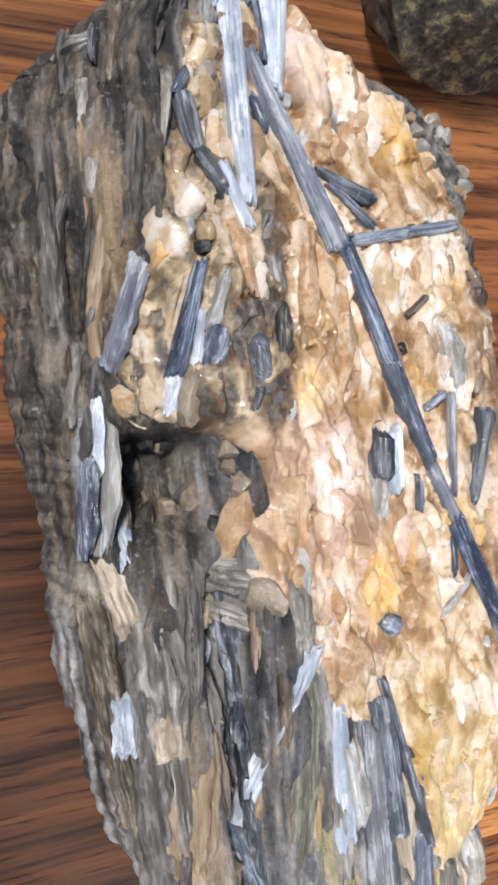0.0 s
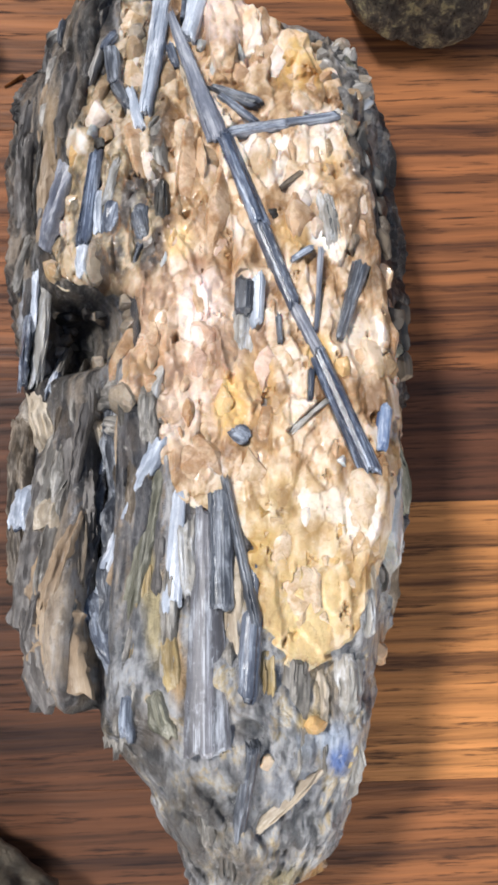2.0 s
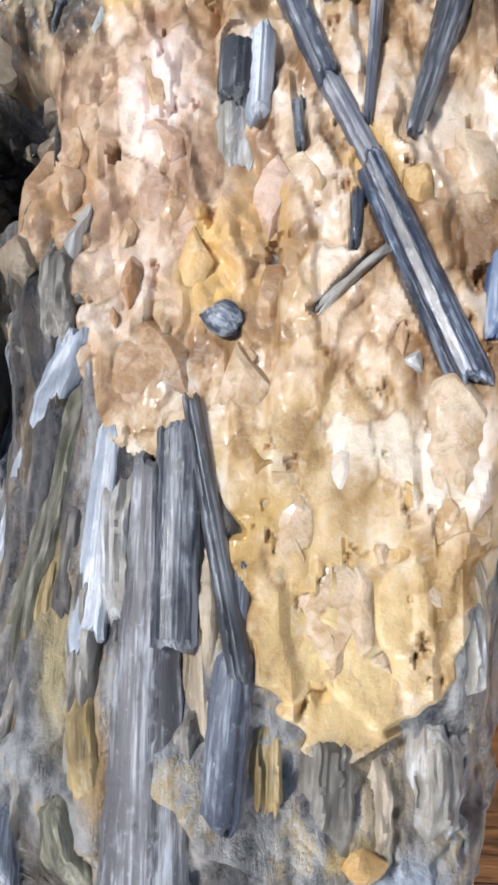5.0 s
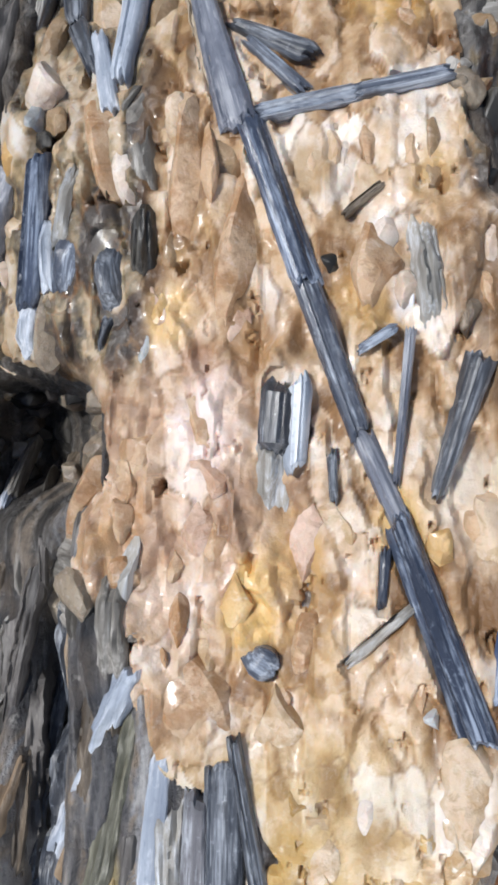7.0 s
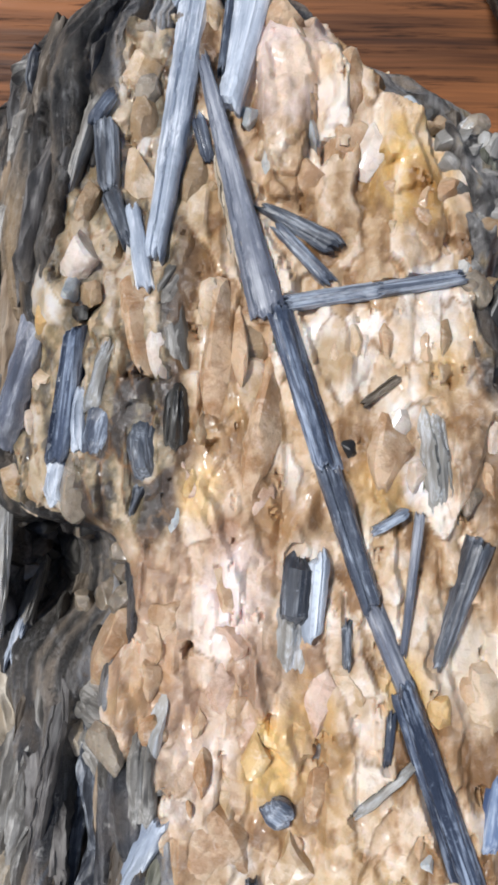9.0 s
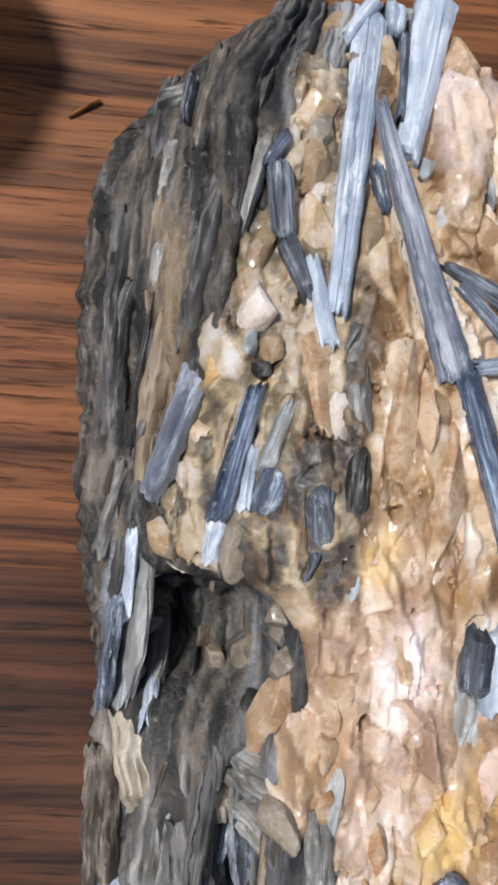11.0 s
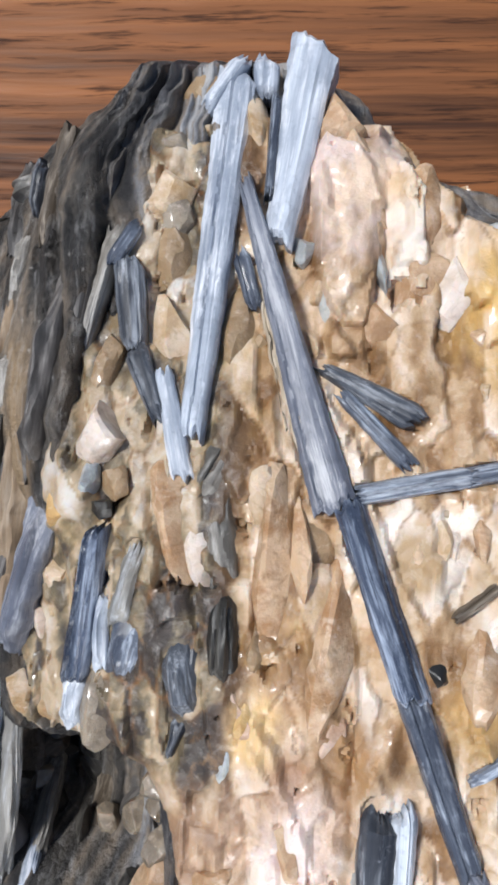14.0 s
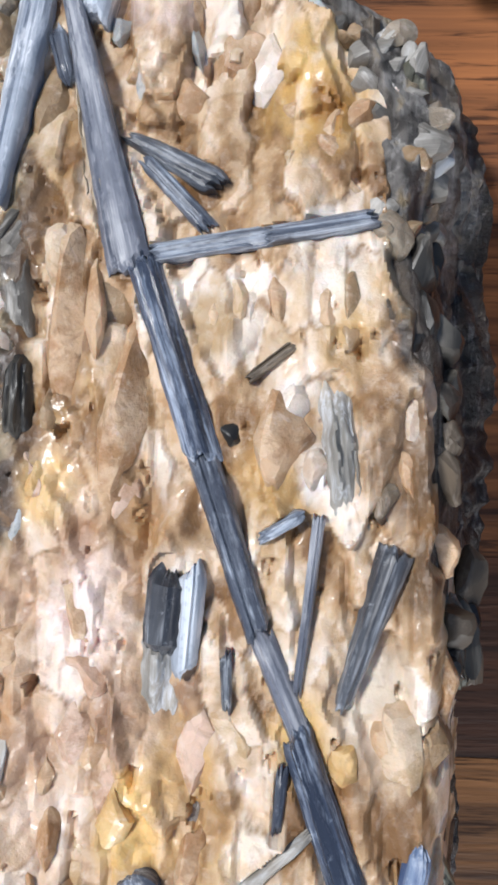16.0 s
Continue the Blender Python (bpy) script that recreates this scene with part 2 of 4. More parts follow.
def surf(x, y):
    """Height of the specimen's upper side, in millimetres."""
    z = keyed(((-143, 34), (-130, 54), (-117, 66), (-92, 80), (-70, 77), (-50, 73.5), (-30, 69), (0, 64.5), (25, 61.5), (52, 58), (65, 54), (80, 47), (100, 43), (115, 36)), y)
    s = min(max((keyed(((25, -12), (65, -36)), y) - x) / keyed(((25, 40), (65, 22)), y), 0), 1)
    z -= keyed(((-95, 10), (-70, 7), (-50, 13), (-20, 20), (0, 18), (25, 16), (50, 22), (80, 14), (100, 26)), y) * s * s * (3 - 2 * s)
    z -= 0.6 * max(0, x - 4) * min(max((-48 - y) / 30, 0), 1)
    if x < -28:
        z += 5 * min(max((-25 - y) / 25, 0), 1) * max(0, min((-28 - x) / 6, 1, (50 + x) / 8))
    over = x - keyed(((-116, 26), (-94, 32), (-67, 33), (-57, 33), (-35, 39), (0, 40.5), (20, 40.5), (45, 39), (58, 35), (74, 40)), y)
    if over > 0:
        z -= 1.6 * over ** 1.15
    z += 6 * math.exp(-((x + 23) / 9) ** 2 - ((y + 20) / 16) ** 2)
    z -= 22 * math.exp(-(((x + 35) / 12) ** 4) - ((y - 6) / 10) ** 4)
    if -105 < y < -5:
        z -= 17 * math.exp(-((x + 29.0 - 0.03 * (y + 50)) / 3.2) ** 2) * min(1, (-5 - y) / 15, (y + 105) / 15)
    return max(z, 6)


LEFT = ((-145, -4), (-135, -8), (-122, -12), (-108, -17), (-98, -22), (-93, -25), (-84, -38), (-80, -43), (-60, -48), (-33, -52), (-10, -52.5), (6, -55), (30, -58), (69, -59), (88, -59), (95, -57), (102, -48), (111, -35), (118, -30), (123, -22))
RIGHT = ((-145, 17), (-139, 22), (-122, 30), (-102, 36), (-84, 38), (-75, 46), (-60, 49), (-43, 50), (-13, 48), (0, 49), (26, 48.5), (60, 48.5), (74, 47), (85, 43), (91, 36), (97, 25), (103, 10), (110, 4), (123, -4))
QUARTZ_LEFT = ((-80, 17), (-77, 12), (-68, 9), (-56, 7), (-45, 2), (-41, -8), (-32, -14), (-22, -17), (-15, -23), (-2, -23), (4, -19), (12, -20), (17, -30), (21, -45), (34, -44), (54, -39), (67, -36), (84, -30), (104, -26), (119, -18))
QUARTZ_RIGHT = ((-80, 17), (-77, 25), (-70, 32), (-50, 42), (-20, 46), (10, 44), (24, 42), (39, 41), (52, 37), (65, 35), (76, 36), (83, 34), (89, 28), (95, 21), (103, 11), (113, 6))


def wavy(x, y, k, seed):
    """Smooth irregular waves, for arrays."""
    g = np.random.RandomState(seed)
    out = np.zeros_like(x)
    for i in range(7):
        a, f = g.uniform(0, 2 * np.pi), k * g.uniform(0.6, 2.2)
        out += np.sin((x * np.cos(a) + y * np.sin(a)) * f + g.uniform(0, 6.3)) / (1 + i * 0.3)
    return out / 3


def value_noise(x, y, seed):
    """Smooth random values from 0 to 1 on a unit lattice, for arrays."""
    ix, iy = np.floor(x), np.floor(y)
    fx, fy = x - ix, y - iy
    fx, fy = fx * fx * (3 - 2 * fx), fy * fy * (3 - 2 * fy)

    def rand(a, b):
        h = np.sin(a * 127.1 + b * 311.7 + seed * 17.3) * 43758.5453
        return h - np.floor(h)

    low = rand(ix, iy) * (1 - fx) + rand(ix + 1, iy) * fx
    high = rand(ix, iy + 1) * (1 - fx) + rand(ix + 1, iy + 1) * fx
    return low * (1 - fy) + high * fy


def layered(x, y, seed, octaves=4, gain=0.5):
    """Layers of value noise, about -0.5 to 0.5."""
    out, total, k = np.zeros_like(x), 0.0, 1.0
    for i in range(octaves):
        out += k * (value_noise(x * 2.03 ** i + 11 * i, y * 2.03 ** i - 7 * i, seed + 5 * i) - 0.5)
        total += k
        k *= gain
    return out / total * 1.5


def ranked(v):
    """The values spread evenly from 0 to 1 in their own order."""
    r = np.empty(v.size)
    r[np.argsort(v.ravel(), kind="stable")] = np.linspace(0, 1, v.size)
    return r.reshape(v.shape)


def shaded_pick(r, colours):
    """A colour for each random number, running softly into the next one of (share, colour)."""
    at = np.cumsum([c[0] for c in colours]) - np.array([c[0] for c in colours]) / 2
    return np.stack([np.interp(r, at, [c[1][i] for c in colours]) for i in range(3)], -1)


def softened(g, times=1, wrap=False):
    """A grid of values with its steps rounded off."""
    for _ in range(times):
        p = np.pad(g, ((1, 1), (0, 0)), "edge")
        g = (p[:-2] + 2 * p[1:-1] + p[2:]) / 4
        p = np.pad(g, ((0, 0), (1, 1)), "wrap" if wrap else "edge")
        g = (p[:, :-2] + 2 * p[:, 1:-1] + p[:, 2:]) / 4
    return g


def cells(x, y, sx, sy, seed, lean=0.0, dome=1.0):
    """Irregular cells sx by sy across: a tilted flat for each, two random numbers for each, and the nearness of the next cell."""
    u = (x + lean * y + wavy(x, y, 0.5 / sx, seed) * sx * 0.35 + layered(x / sx, y / sy, seed + 3, 3) * sx * 0.7) / sx
    v = (y + wavy(x, y, 0.5 / sx, seed + 1) * sy * 0.2 + layered(x / sx, y / sy, seed + 4, 3) * sy * 0.7) / sy
    iu, iv = np.floor(u).astype(int), np.floor(v).astype(int)
    best, second = np.full(x.shape, 9.0), np.full(x.shape, 9.0)
    tilt, r1, r2 = np.zeros_like(x), np.zeros_like(x), np.zeros_like(x)

    def rand(a, b, k):
        h = np.sin(a * 127.1 + b * 311.7 + k * 74.7 + seed * 13.7) * 43758.5453
        return h - np.floor(h)

    for i in (-1, 0, 1):
        for j in (-1, 0, 1):
            a, b = iu + i, iv + j
            du, dv = u - a - 0.1 - 0.8 * rand(a, b, 1), v - b - 0.1 - 0.8 * rand(a, b, 2)
            d = np.sqrt(du * du + dv * dv)
            near = d < best
            second = np.where(near, best, np.minimum(second, d))
            best = np.where(near, d, best)
            t = du * (rand(a, b, 3) - 0.5) * 2 + dv * (rand(a, b, 4) - 0.5) * 2
            tilt, r1, r2 = np.where(near, t, tilt), np.where(near, rand(a, b, 5), r1), np.where(near, rand(a, b, 6), r2)
    return tilt + dome * (0.55 - best * best), r1, r2, second - best


def pick(r, colours):
    """A colour for each random number, from (share, colour) in order."""
    out, edge = np.zeros(r.shape + (3,)), 0.0
    left = np.ones(r.shape, bool)
    for share, c in colours:
        edge += share
        m = left & (r <= edge)
        out[m] = c
        left &= ~m
    out[left] = colours[-1][1]
    return out


def tinted(me, colours):
    at = me.color_attributes.new("mineral", "FLOAT_COLOR", "POINT")
    at.data.foreach_set("color", np.concatenate([colours, np.ones((len(colours), 1))], 1).astype(np.float32).ravel())


def quartz_side(x, y):
    """How far inside the quartz a place lies, in millimetres."""
    return min(x - keyed(QUARTZ_LEFT, y), keyed(QUARTZ_RIGHT, y) - x, y + 80, 108 - y)


def specimen_body():
    """A closed loft: upper side, two flanks and the flat underside, broken into long splinters."""
    tops, flank, rows = 190, 34, 430
    pts, outs, ups = [], [], []
    for i in range(rows + 1):
        y = -145 + 268 * i / rows
        jag = 1.5 * noise.noise((y * 0.18, 3.1, 0)) + 1.0 * noise.noise((y * 0.5, 7.7, 0))
        x0, x1 = keyed(LEFT, y) + jag, keyed(RIGHT, y) + 1.3 * jag
        end = 0.25 + 0.75 * max(min(1, (y + 145) / 7, (123 - y) / 6), 0) ** 0.5
        ring = []
        for j in range(tops + 1):
            s = j / tops
            x = x0 + (x1 - x0) * s
            brim = min(1, s * 11, (1 - s) * 11)
            ring.append((x, y, surf(x, y) * end * (0.86 + 0.14 * brim ** 0.5)))
        for side, xe in ((1, x1), (-1, x0)):
            zt = ring[tops if side > 0 else 0][2]
            lean = (8.0 if y > -10 else 2.0) if side > 0 else keyed(((-80, 0), (0, 1.5), (40, 4)), y)
            line = []
            for k in range(1, flank):
                s = k / flank
                bulge = lean * math.sin(s * math.pi * 0.62) - 5 * max(0, s - 0.75) / 0.25
                line.append((xe + side * bulge, y, zt * (1 - s) + 0.6))
            if side > 0:
                right = line
            else:
                left = line[::-1]
        ring += right + [(x1 - 4 + (x0 - x1 + 8) * k / 12, y, 0.6) for k in range(13)] + left
        cx, half = (x0 + x1) / 2, (x1 - x0) / 2 + 1
        for x, yy, z in ring:
            pts.append((x, yy, z))
            outs.append(max(-1.1, min(1.1, (x - cx) / half)))
            ups.append(0 if z < 1 else 1)
    n = len(ring)
    p, out, up = np.array(pts), np.array(outs), np.array(ups)
    x, y, z = p.T
    along = x + out * (70 - z) * 0.8
    lean = np.where(y < 0, -0.05 - 0.004 * x, 0.16)
    u = along + lean * np.clip(y, -90, 100) + 2.5 * layered(along / 14, y / 40, 5, 2)
    t1, a1, b1, e1 = cells(u, y, 6.5, 42, 3)
    t2, a2, b2, e2 = cells(u, y, 2.6, 17, 8)
    fibre, thread = layered(u / 2.4, y / 26, 71, 4, 0.6), layered(u / 0.9, y / 7, 72, 3)
    d = 2.2 * layered(u / 3.4, y / 5, 74, 4, 0.6) * np.clip((y - 2) / 14, 0, 1) + 3.4 * (a1 - 0.5) + 2.0 * t1 + 1.2 * (a2 - 0.5) + 0.8 * t2 + 2.2 * fibre + 0.8 * thread - 1.2
    foot_share = np.clip((-62 - y + x * 0.25) / 16, 0, 1) * (x > -27)
    t4, a4, b4, e4 = cells(along, y, 9, 13, 15, 0.3)
    d = d * (1 - foot_share) + foot_share * (2.2 * (a4 - 0.5) + 2.2 * t4 + 3.4 * layered(along / 5, y / 7, 73, 5, 0.6) - 0.8)
    t5, a5, b5, e5 = cells(along, y, 3.2, 4.6, 16, -0.2)
    d += foot_share * (1.1 * (a5 - 0.5) + 1.2 * t5 - 0.3)
    d -= 5 * np.clip(np.array([quartz_side(a, b) for a, b in zip(x, y)]) / 4 - 0.5, 0, 1)
    d = softened(d.reshape(rows + 1, n), 1, True).ravel() * up
    slope = np.clip(np.abs(out) - 0.82, 0, 0.2) / 0.2
    q = np.stack([x + d * np.sign(out) * slope, y + 0.5 * thread * up, np.maximum(z + d * (1 - slope * 0.8), 0.4)], 1)
    r = ranked(layered(u / 4.2, y / 30, 81, 5, 0.62) + 0.28 * (b1 - 0.5) + 0.16 * (b2 - 0.5))
    left = shaded_pick(r, ((0.14, (0.032, 0.032, 0.036)), (0.18, (0.085, 0.083, 0.088)), (0.2, (0.155, 0.15, 0.152)), (0.16, (0.23, 0.215, 0.20)), (0.1, (0.34, 0.265, 0.19)), (0.12, (0.31, 0.315, 0.335)), (0.1, (0.52, 0.51, 0.50))))
    r = ranked(layered(along / 4, y / 6, 82, 5, 0.68) + 0.25 * (b4 - 0.5) + 0.3 * (b5 - 0.5))
    foot = shaded_pick(r, ((0.14, (0.12, 0.125, 0.13)), (0.22, (0.25, 0.25, 0.255)), (0.2, (0.36, 0.355, 0.35)), (0.16, (0.42, 0.43, 0.45)), (0.14, (0.50, 0.46, 0.40)), (0.08, (0.55, 0.42, 0.22)), (0.06, (0.62, 0.60, 0.56))))
    # Right flank: dark minerals, pushed near-black to paint its shaded side.
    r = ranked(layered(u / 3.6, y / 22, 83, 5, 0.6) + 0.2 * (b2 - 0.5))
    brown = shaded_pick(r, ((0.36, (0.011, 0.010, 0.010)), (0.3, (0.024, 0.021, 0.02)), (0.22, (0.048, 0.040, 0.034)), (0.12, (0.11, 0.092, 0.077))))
    # Upper left: brown-grey granular rock; its lower stretch also paints the crevices' shade.
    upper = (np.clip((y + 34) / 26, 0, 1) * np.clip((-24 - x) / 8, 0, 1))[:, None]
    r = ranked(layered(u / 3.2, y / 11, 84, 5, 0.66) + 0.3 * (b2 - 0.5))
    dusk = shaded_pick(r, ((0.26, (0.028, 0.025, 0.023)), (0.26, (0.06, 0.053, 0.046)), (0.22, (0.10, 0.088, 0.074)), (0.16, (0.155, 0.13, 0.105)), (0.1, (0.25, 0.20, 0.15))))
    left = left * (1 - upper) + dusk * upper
    wf = np.clip((-52 - y + x * 0.3) / 14, 0, 1)[:, None] * (x > -27)[:, None]
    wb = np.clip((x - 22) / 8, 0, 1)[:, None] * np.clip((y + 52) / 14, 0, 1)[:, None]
    r = ranked(layered(along / 3, y / 3.5, 85, 5, 0.68))
    ashen = shaded_pick(r, ((0.22, (0.05, 0.045, 0.042)), (0.26, (0.13, 0.12, 0.11)), (0.26, (0.22, 0.205, 0.19)), (0.16, (0.33, 0.31, 0.29)), (0.1, (0.36, 0.28, 0.17))))
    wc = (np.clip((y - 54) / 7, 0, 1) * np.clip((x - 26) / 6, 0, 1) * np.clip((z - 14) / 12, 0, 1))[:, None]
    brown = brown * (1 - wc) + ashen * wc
    tint = left * (1 - wf) + foot * wf
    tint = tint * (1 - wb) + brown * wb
    # Mineral patches; the near-black ones at the ledge end and notch paint shade.
    for px, py, sx, sy, colour in ((-37, -66, 6, 15, (0.47, 0.37, 0.27)), (-39, -42, 4, 9, (0.33, 0.26, 0.19)), (-51, -17, 2.5, 6, (0.56, 0.49, 0.40)), (-51, 12, 2.4, 9, (0.42, 0.43, 0.45)), (-44, 60, 3, 17, (0.36, 0.25, 0.14)), (-15, -64, 2.5, 12, (0.50, 0.41, 0.22)), (-10, -76, 2.2, 8, (0.50, 0.33, 0.16)), (26, -98, 3.4, 6, (0.10, 0.19, 0.46)), (23, -94, 7, 4, (0.46, 0.52, 0.60)), (20, -90, 4, 2.5, (0.62, 0.45, 0.18)), (22, -82, 4, 7, (0.54, 0.43, 0.28)), (43, -50, 5, 20, (0.45, 0.50, 0.50)), (14, -104, 7, 6, (0.36, 0.38, 0.42)), (12, -132, 8, 4, (0.30, 0.25, 0.13)), (41, -76, 3, 4, (0.58, 0.42, 0.27)), (-8, -112, 8, 16, (0.085, 0.078, 0.07)), (-18, -95, 8, 9, (0.065, 0.06, 0.055)), (2, -124, 8, 10, (0.13, 0.12, 0.105)), (4, -101, 4, 8, (0.16, 0.16, 0.165)), (-32, -88, 10, 5, (0.05, 0.048, 0.045)), (22, -134, 4, 4, (0.42, 0.22, 0.05))):
        k = np.clip(1.5 * np.exp(-((x + 0.05 * (y - py) - px) / sx) ** 2 - ((y - py) / sy) ** 2 + 1.2 * layered(u / 2.2, y / 5, 90, 4, 0.6)) - 0.25, 0, 0.88)[:, None]
        tint = tint * (1 - k) + np.array(colour) * k
    i = np.arange(rows)[:, None] * n
    j = np.arange(n)[None, :]
    k = (np.arange(n)[None, :] + 1) % n
    faces = np.stack([i + j, i + n + j, i + n + k, i + k], -1).reshape(-1, 4).tolist()
    faces.append(list(range(n)))
    faces.append(list(range(rows * n, rows * n + n))[::-1])
    return q / 1000, faces, tint


def quartz_mass():
    """The quartz: a sheet of stepped, tilted crystal faces that sinks into the rock all round."""
    nx, ny = 260, 480
    gx, gy = np.meshgrid(np.linspace(-50, 50, nx), np.linspace(-86, 110, ny))
    x, y = gx.ravel(), gy.ravel()
    base = np.array([surf(a, b) for a, b in zip(x, y)])
    inside = np.array([quartz_side(a, b) for a, b in zip(x, y)]) + 2.2 * wavy(x, y, 0.35, 40) + 1.2 * wavy(x, y, 1.1, 41)
    t1, a1, b1, e1 = cells(x, y, 8.0, 20, 21, 0.1, 0.35)
    t2, a2, b2, e2 = cells(x, y, 4.6, 9.5, 22, 0.08, 0.3)
    t3, a3, b3, e3 = cells(x, y, 2.3, 3.2, 23, 0.0, 0.4)
    grainy = np.clip(1.5 - np.hypot((x + 8) / 17, (y + 3) / 24), 0, 1)
    calm = 1 - 0.6 * np.clip((-30 - y) / 8, 0, 1)
    rough = layered(x / 3, y / 5, 31, 5, 0.6)
    d = 3.6 * (a1 - 0.5) + 3.0 * t1 + (1 - 0.4 * grainy) * (2.6 * (a2 - 0.5) + 2.4 * t2) + (0.5 + 0.9 * grainy) * (0.6 * (a3 - 0.5) + 1.5 * t3) + (0.8 + 1.0 * grainy) * rough - 0.9
    broken = np.clip(0.35 + 1.6 * layered(x / 9, y / 14, 37, 3), 0, 1)
    t6, a6 = cells(x, y, 1.3, 1.7, 24, 0.0, 0.4)[:2]
    d += broken * (0.3 * (a6 - 0.5) + 0.8 * t6)
    d = softened(d.reshape(ny, nx), 1).ravel() + 0.3 * layered(x / 1.2, y / 1.8, 33, 3)
    pits = np.clip(layered(x / 3.4, y / 5.5, 35, 4, 0.6) - 0.3, 0, 1) * 14
    z = base + 1.2 + 0.66 * d * calm - pits - 9 * np.clip(-inside / 4 + 0.25, 0, 1)
    for x0, y0, x1, y1, half in SEATS:
        dx, dy = x1 - x0, y1 - y0
        s = np.clip(((x - x0) * dx + (y - y0) * dy) / (dx * dx + dy * dy), 0, 1)
        gap = np.hypot(x - x0 - s * dx, y - y0 - s * dy) - half
        z = np.where(gap < 0.2, np.minimum(z, base + 1.0 + 2.5 * np.clip(gap + 0.4, 0, 1)), z)
    r = ranked(0.9 * layered(x / 5, y / 8, 55, 5, 0.6) + 0.55 * (b2 - 0.5) + 0.4 * (b1 - 0.5) + 0.25 * (b3 - 0.5))
    mid = shaded_pick(r, ((0.12, (0.20, 0.105, 0.042)), (0.18, (0.34, 0.20, 0.095)), (0.2, (0.48, 0.32, 0.18)), (0.22, (0.58, 0.42, 0.275)), (0.18, (0.66, 0.51, 0.375)), (0.1, (0.77, 0.67, 0.57))))
    low = shaded_pick(r, ((0.12, (0.30, 0.175, 0.06)), (0.22, (0.46, 0.30, 0.13)), (0.28, (0.57, 0.405, 0.21)), (0.24, (0.64, 0.49, 0.305)), (0.14, (0.73, 0.63, 0.49))))
    far = shaded_pick(r, ((0.32, (0.06, 0.046, 0.036)), (0.2, (0.20, 0.155, 0.09)), (0.22, (0.42, 0.31, 0.19)), (0.2, (0.50, 0.39, 0.27)), (0.08, (0.58, 0.53, 0.47))))
    vein = (np.clip(1 - e2 / 0.09, 0, 1) * np.clip(3 * layered(x / 7, y / 9, 58, 3) + 0.35, 0, 0.8))[:, None]
    wl = np.clip((-32 - y + 6 * layered(x / 8, y / 8, 57, 2)) / 8, 0, 1)[:, None]
    wf = (np.clip((-9 - x) / 6, 0, 1) * np.clip((y - 14) / 6, 0, 1))[:, None]
    wp = (0.6 * grainy)[:, None]
    tint = mid * (1 - wp) + (0.45 * mid + 0.55 * np.array((0.68, 0.48, 0.37))) * wp
    tint = (tint * (1 - wl) + low * wl) * (1 - wf) + far * wf
    tint = tint * (1 - vein) + np.array((0.22, 0.105, 0.035)) * vein
    for px, py, size, colour in ((25, 80, 7, (0.62, 0.38, 0.11)), (27, 77, 3.2, (0.26, 0.11, 0.02)), (4, -17, 5, (0.72, 0.47, 0.17)), (25, -6, 4, (0.66, 0.42, 0.15)), (-9, 25, 3.5, (0.68, 0.45, 0.2)), (18, -66, 8, (0.72, 0.54, 0.27)), (9, -52, 4, (0.46, 0.29, 0.09)), (21, -48, 3, (0.36, 0.22, 0.08)), (14, -58, 3, (0.48, 0.32, 0.13)), (32, -44, 6, (0.78, 0.68, 0.58)), (-16, -6, 4, (0.48, 0.27, 0.13)), (4, 22, 4, (0.40, 0.23, 0.10)), (-4, 18, 3, (0.34, 0.17, 0.08)), (-3, 10, 5, (0.78, 0.63, 0.56)), (34, -2, 6, (0.70, 0.60, 0.48)), (21, 26, 5, (0.50, 0.31, 0.12)), (30, 44, 4, (0.50, 0.32, 0.15)), (12, 47, 3.5, (0.42, 0.28, 0.14)), (26, 28, 2.5, (0.78, 0.77, 0.76)), (3, 100, 8, (0.74, 0.58, 0.50)), (37, 31, 6, (0.17, 0.10, 0.05)), (39, 14, 4, (0.15, 0.095, 0.055)), (37, 55, 4, (0.24, 0.18, 0.11)), (39, 45, 5, (0.035, 0.032, 0.03)), (10, -12, 5, (0.56, 0.35, 0.15))):
        k = np.clip(1.4 * np.exp(-((x - px) / size) ** 2 - ((y - py) / (1.5 * size)) ** 2 + 1.4 * layered(x / 2.5, y / 4, 60, 4, 0.6)) - 0.25, 0, 0.9)[:, None]
        tint = tint * (1 - k) + np.array(colour) * k
    keep = (inside > -5).reshape(ny, nx)
    faces = []
    for i in range(ny - 1):
        for j in np.nonzero(keep[i, :-1] & keep[i, 1:] & keep[i + 1, :-1] & keep[i + 1, 1:])[0]:
            a = i * nx + int(j)
            faces.append((a, a + 1, a + nx + 1, a + nx))
    return np.stack([x, y, z], 1) / 1000, faces, tint


specimen = empty("mineral_specimen", (0, 0, 0), "rough peach quartz rock with grey fibrous matrix and blue-grey blades", "rock")
vs, fs, tint = specimen_body()
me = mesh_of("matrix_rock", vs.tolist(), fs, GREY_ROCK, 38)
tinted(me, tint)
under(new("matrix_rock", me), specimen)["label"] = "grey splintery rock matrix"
PART_NAMES = {"brown": "brown_grain", "pale": "pale_chip", "slate": "dark_grain", "peach": "quartz_crystal", "pink": "quartz_crystal", "cream": "quartz_crystal", "white": "quartz_crystal", "tan": "quartz_crystal", "yellow": "quartz_crystal", "ochre": "iron_stained_grain", "smoke": "smoky_grain", "ice": "pale_chip", "black": "dark_grain", "dark": "dark_crystal", "silver": "striated_crystal", "mica": "grey_grain"}
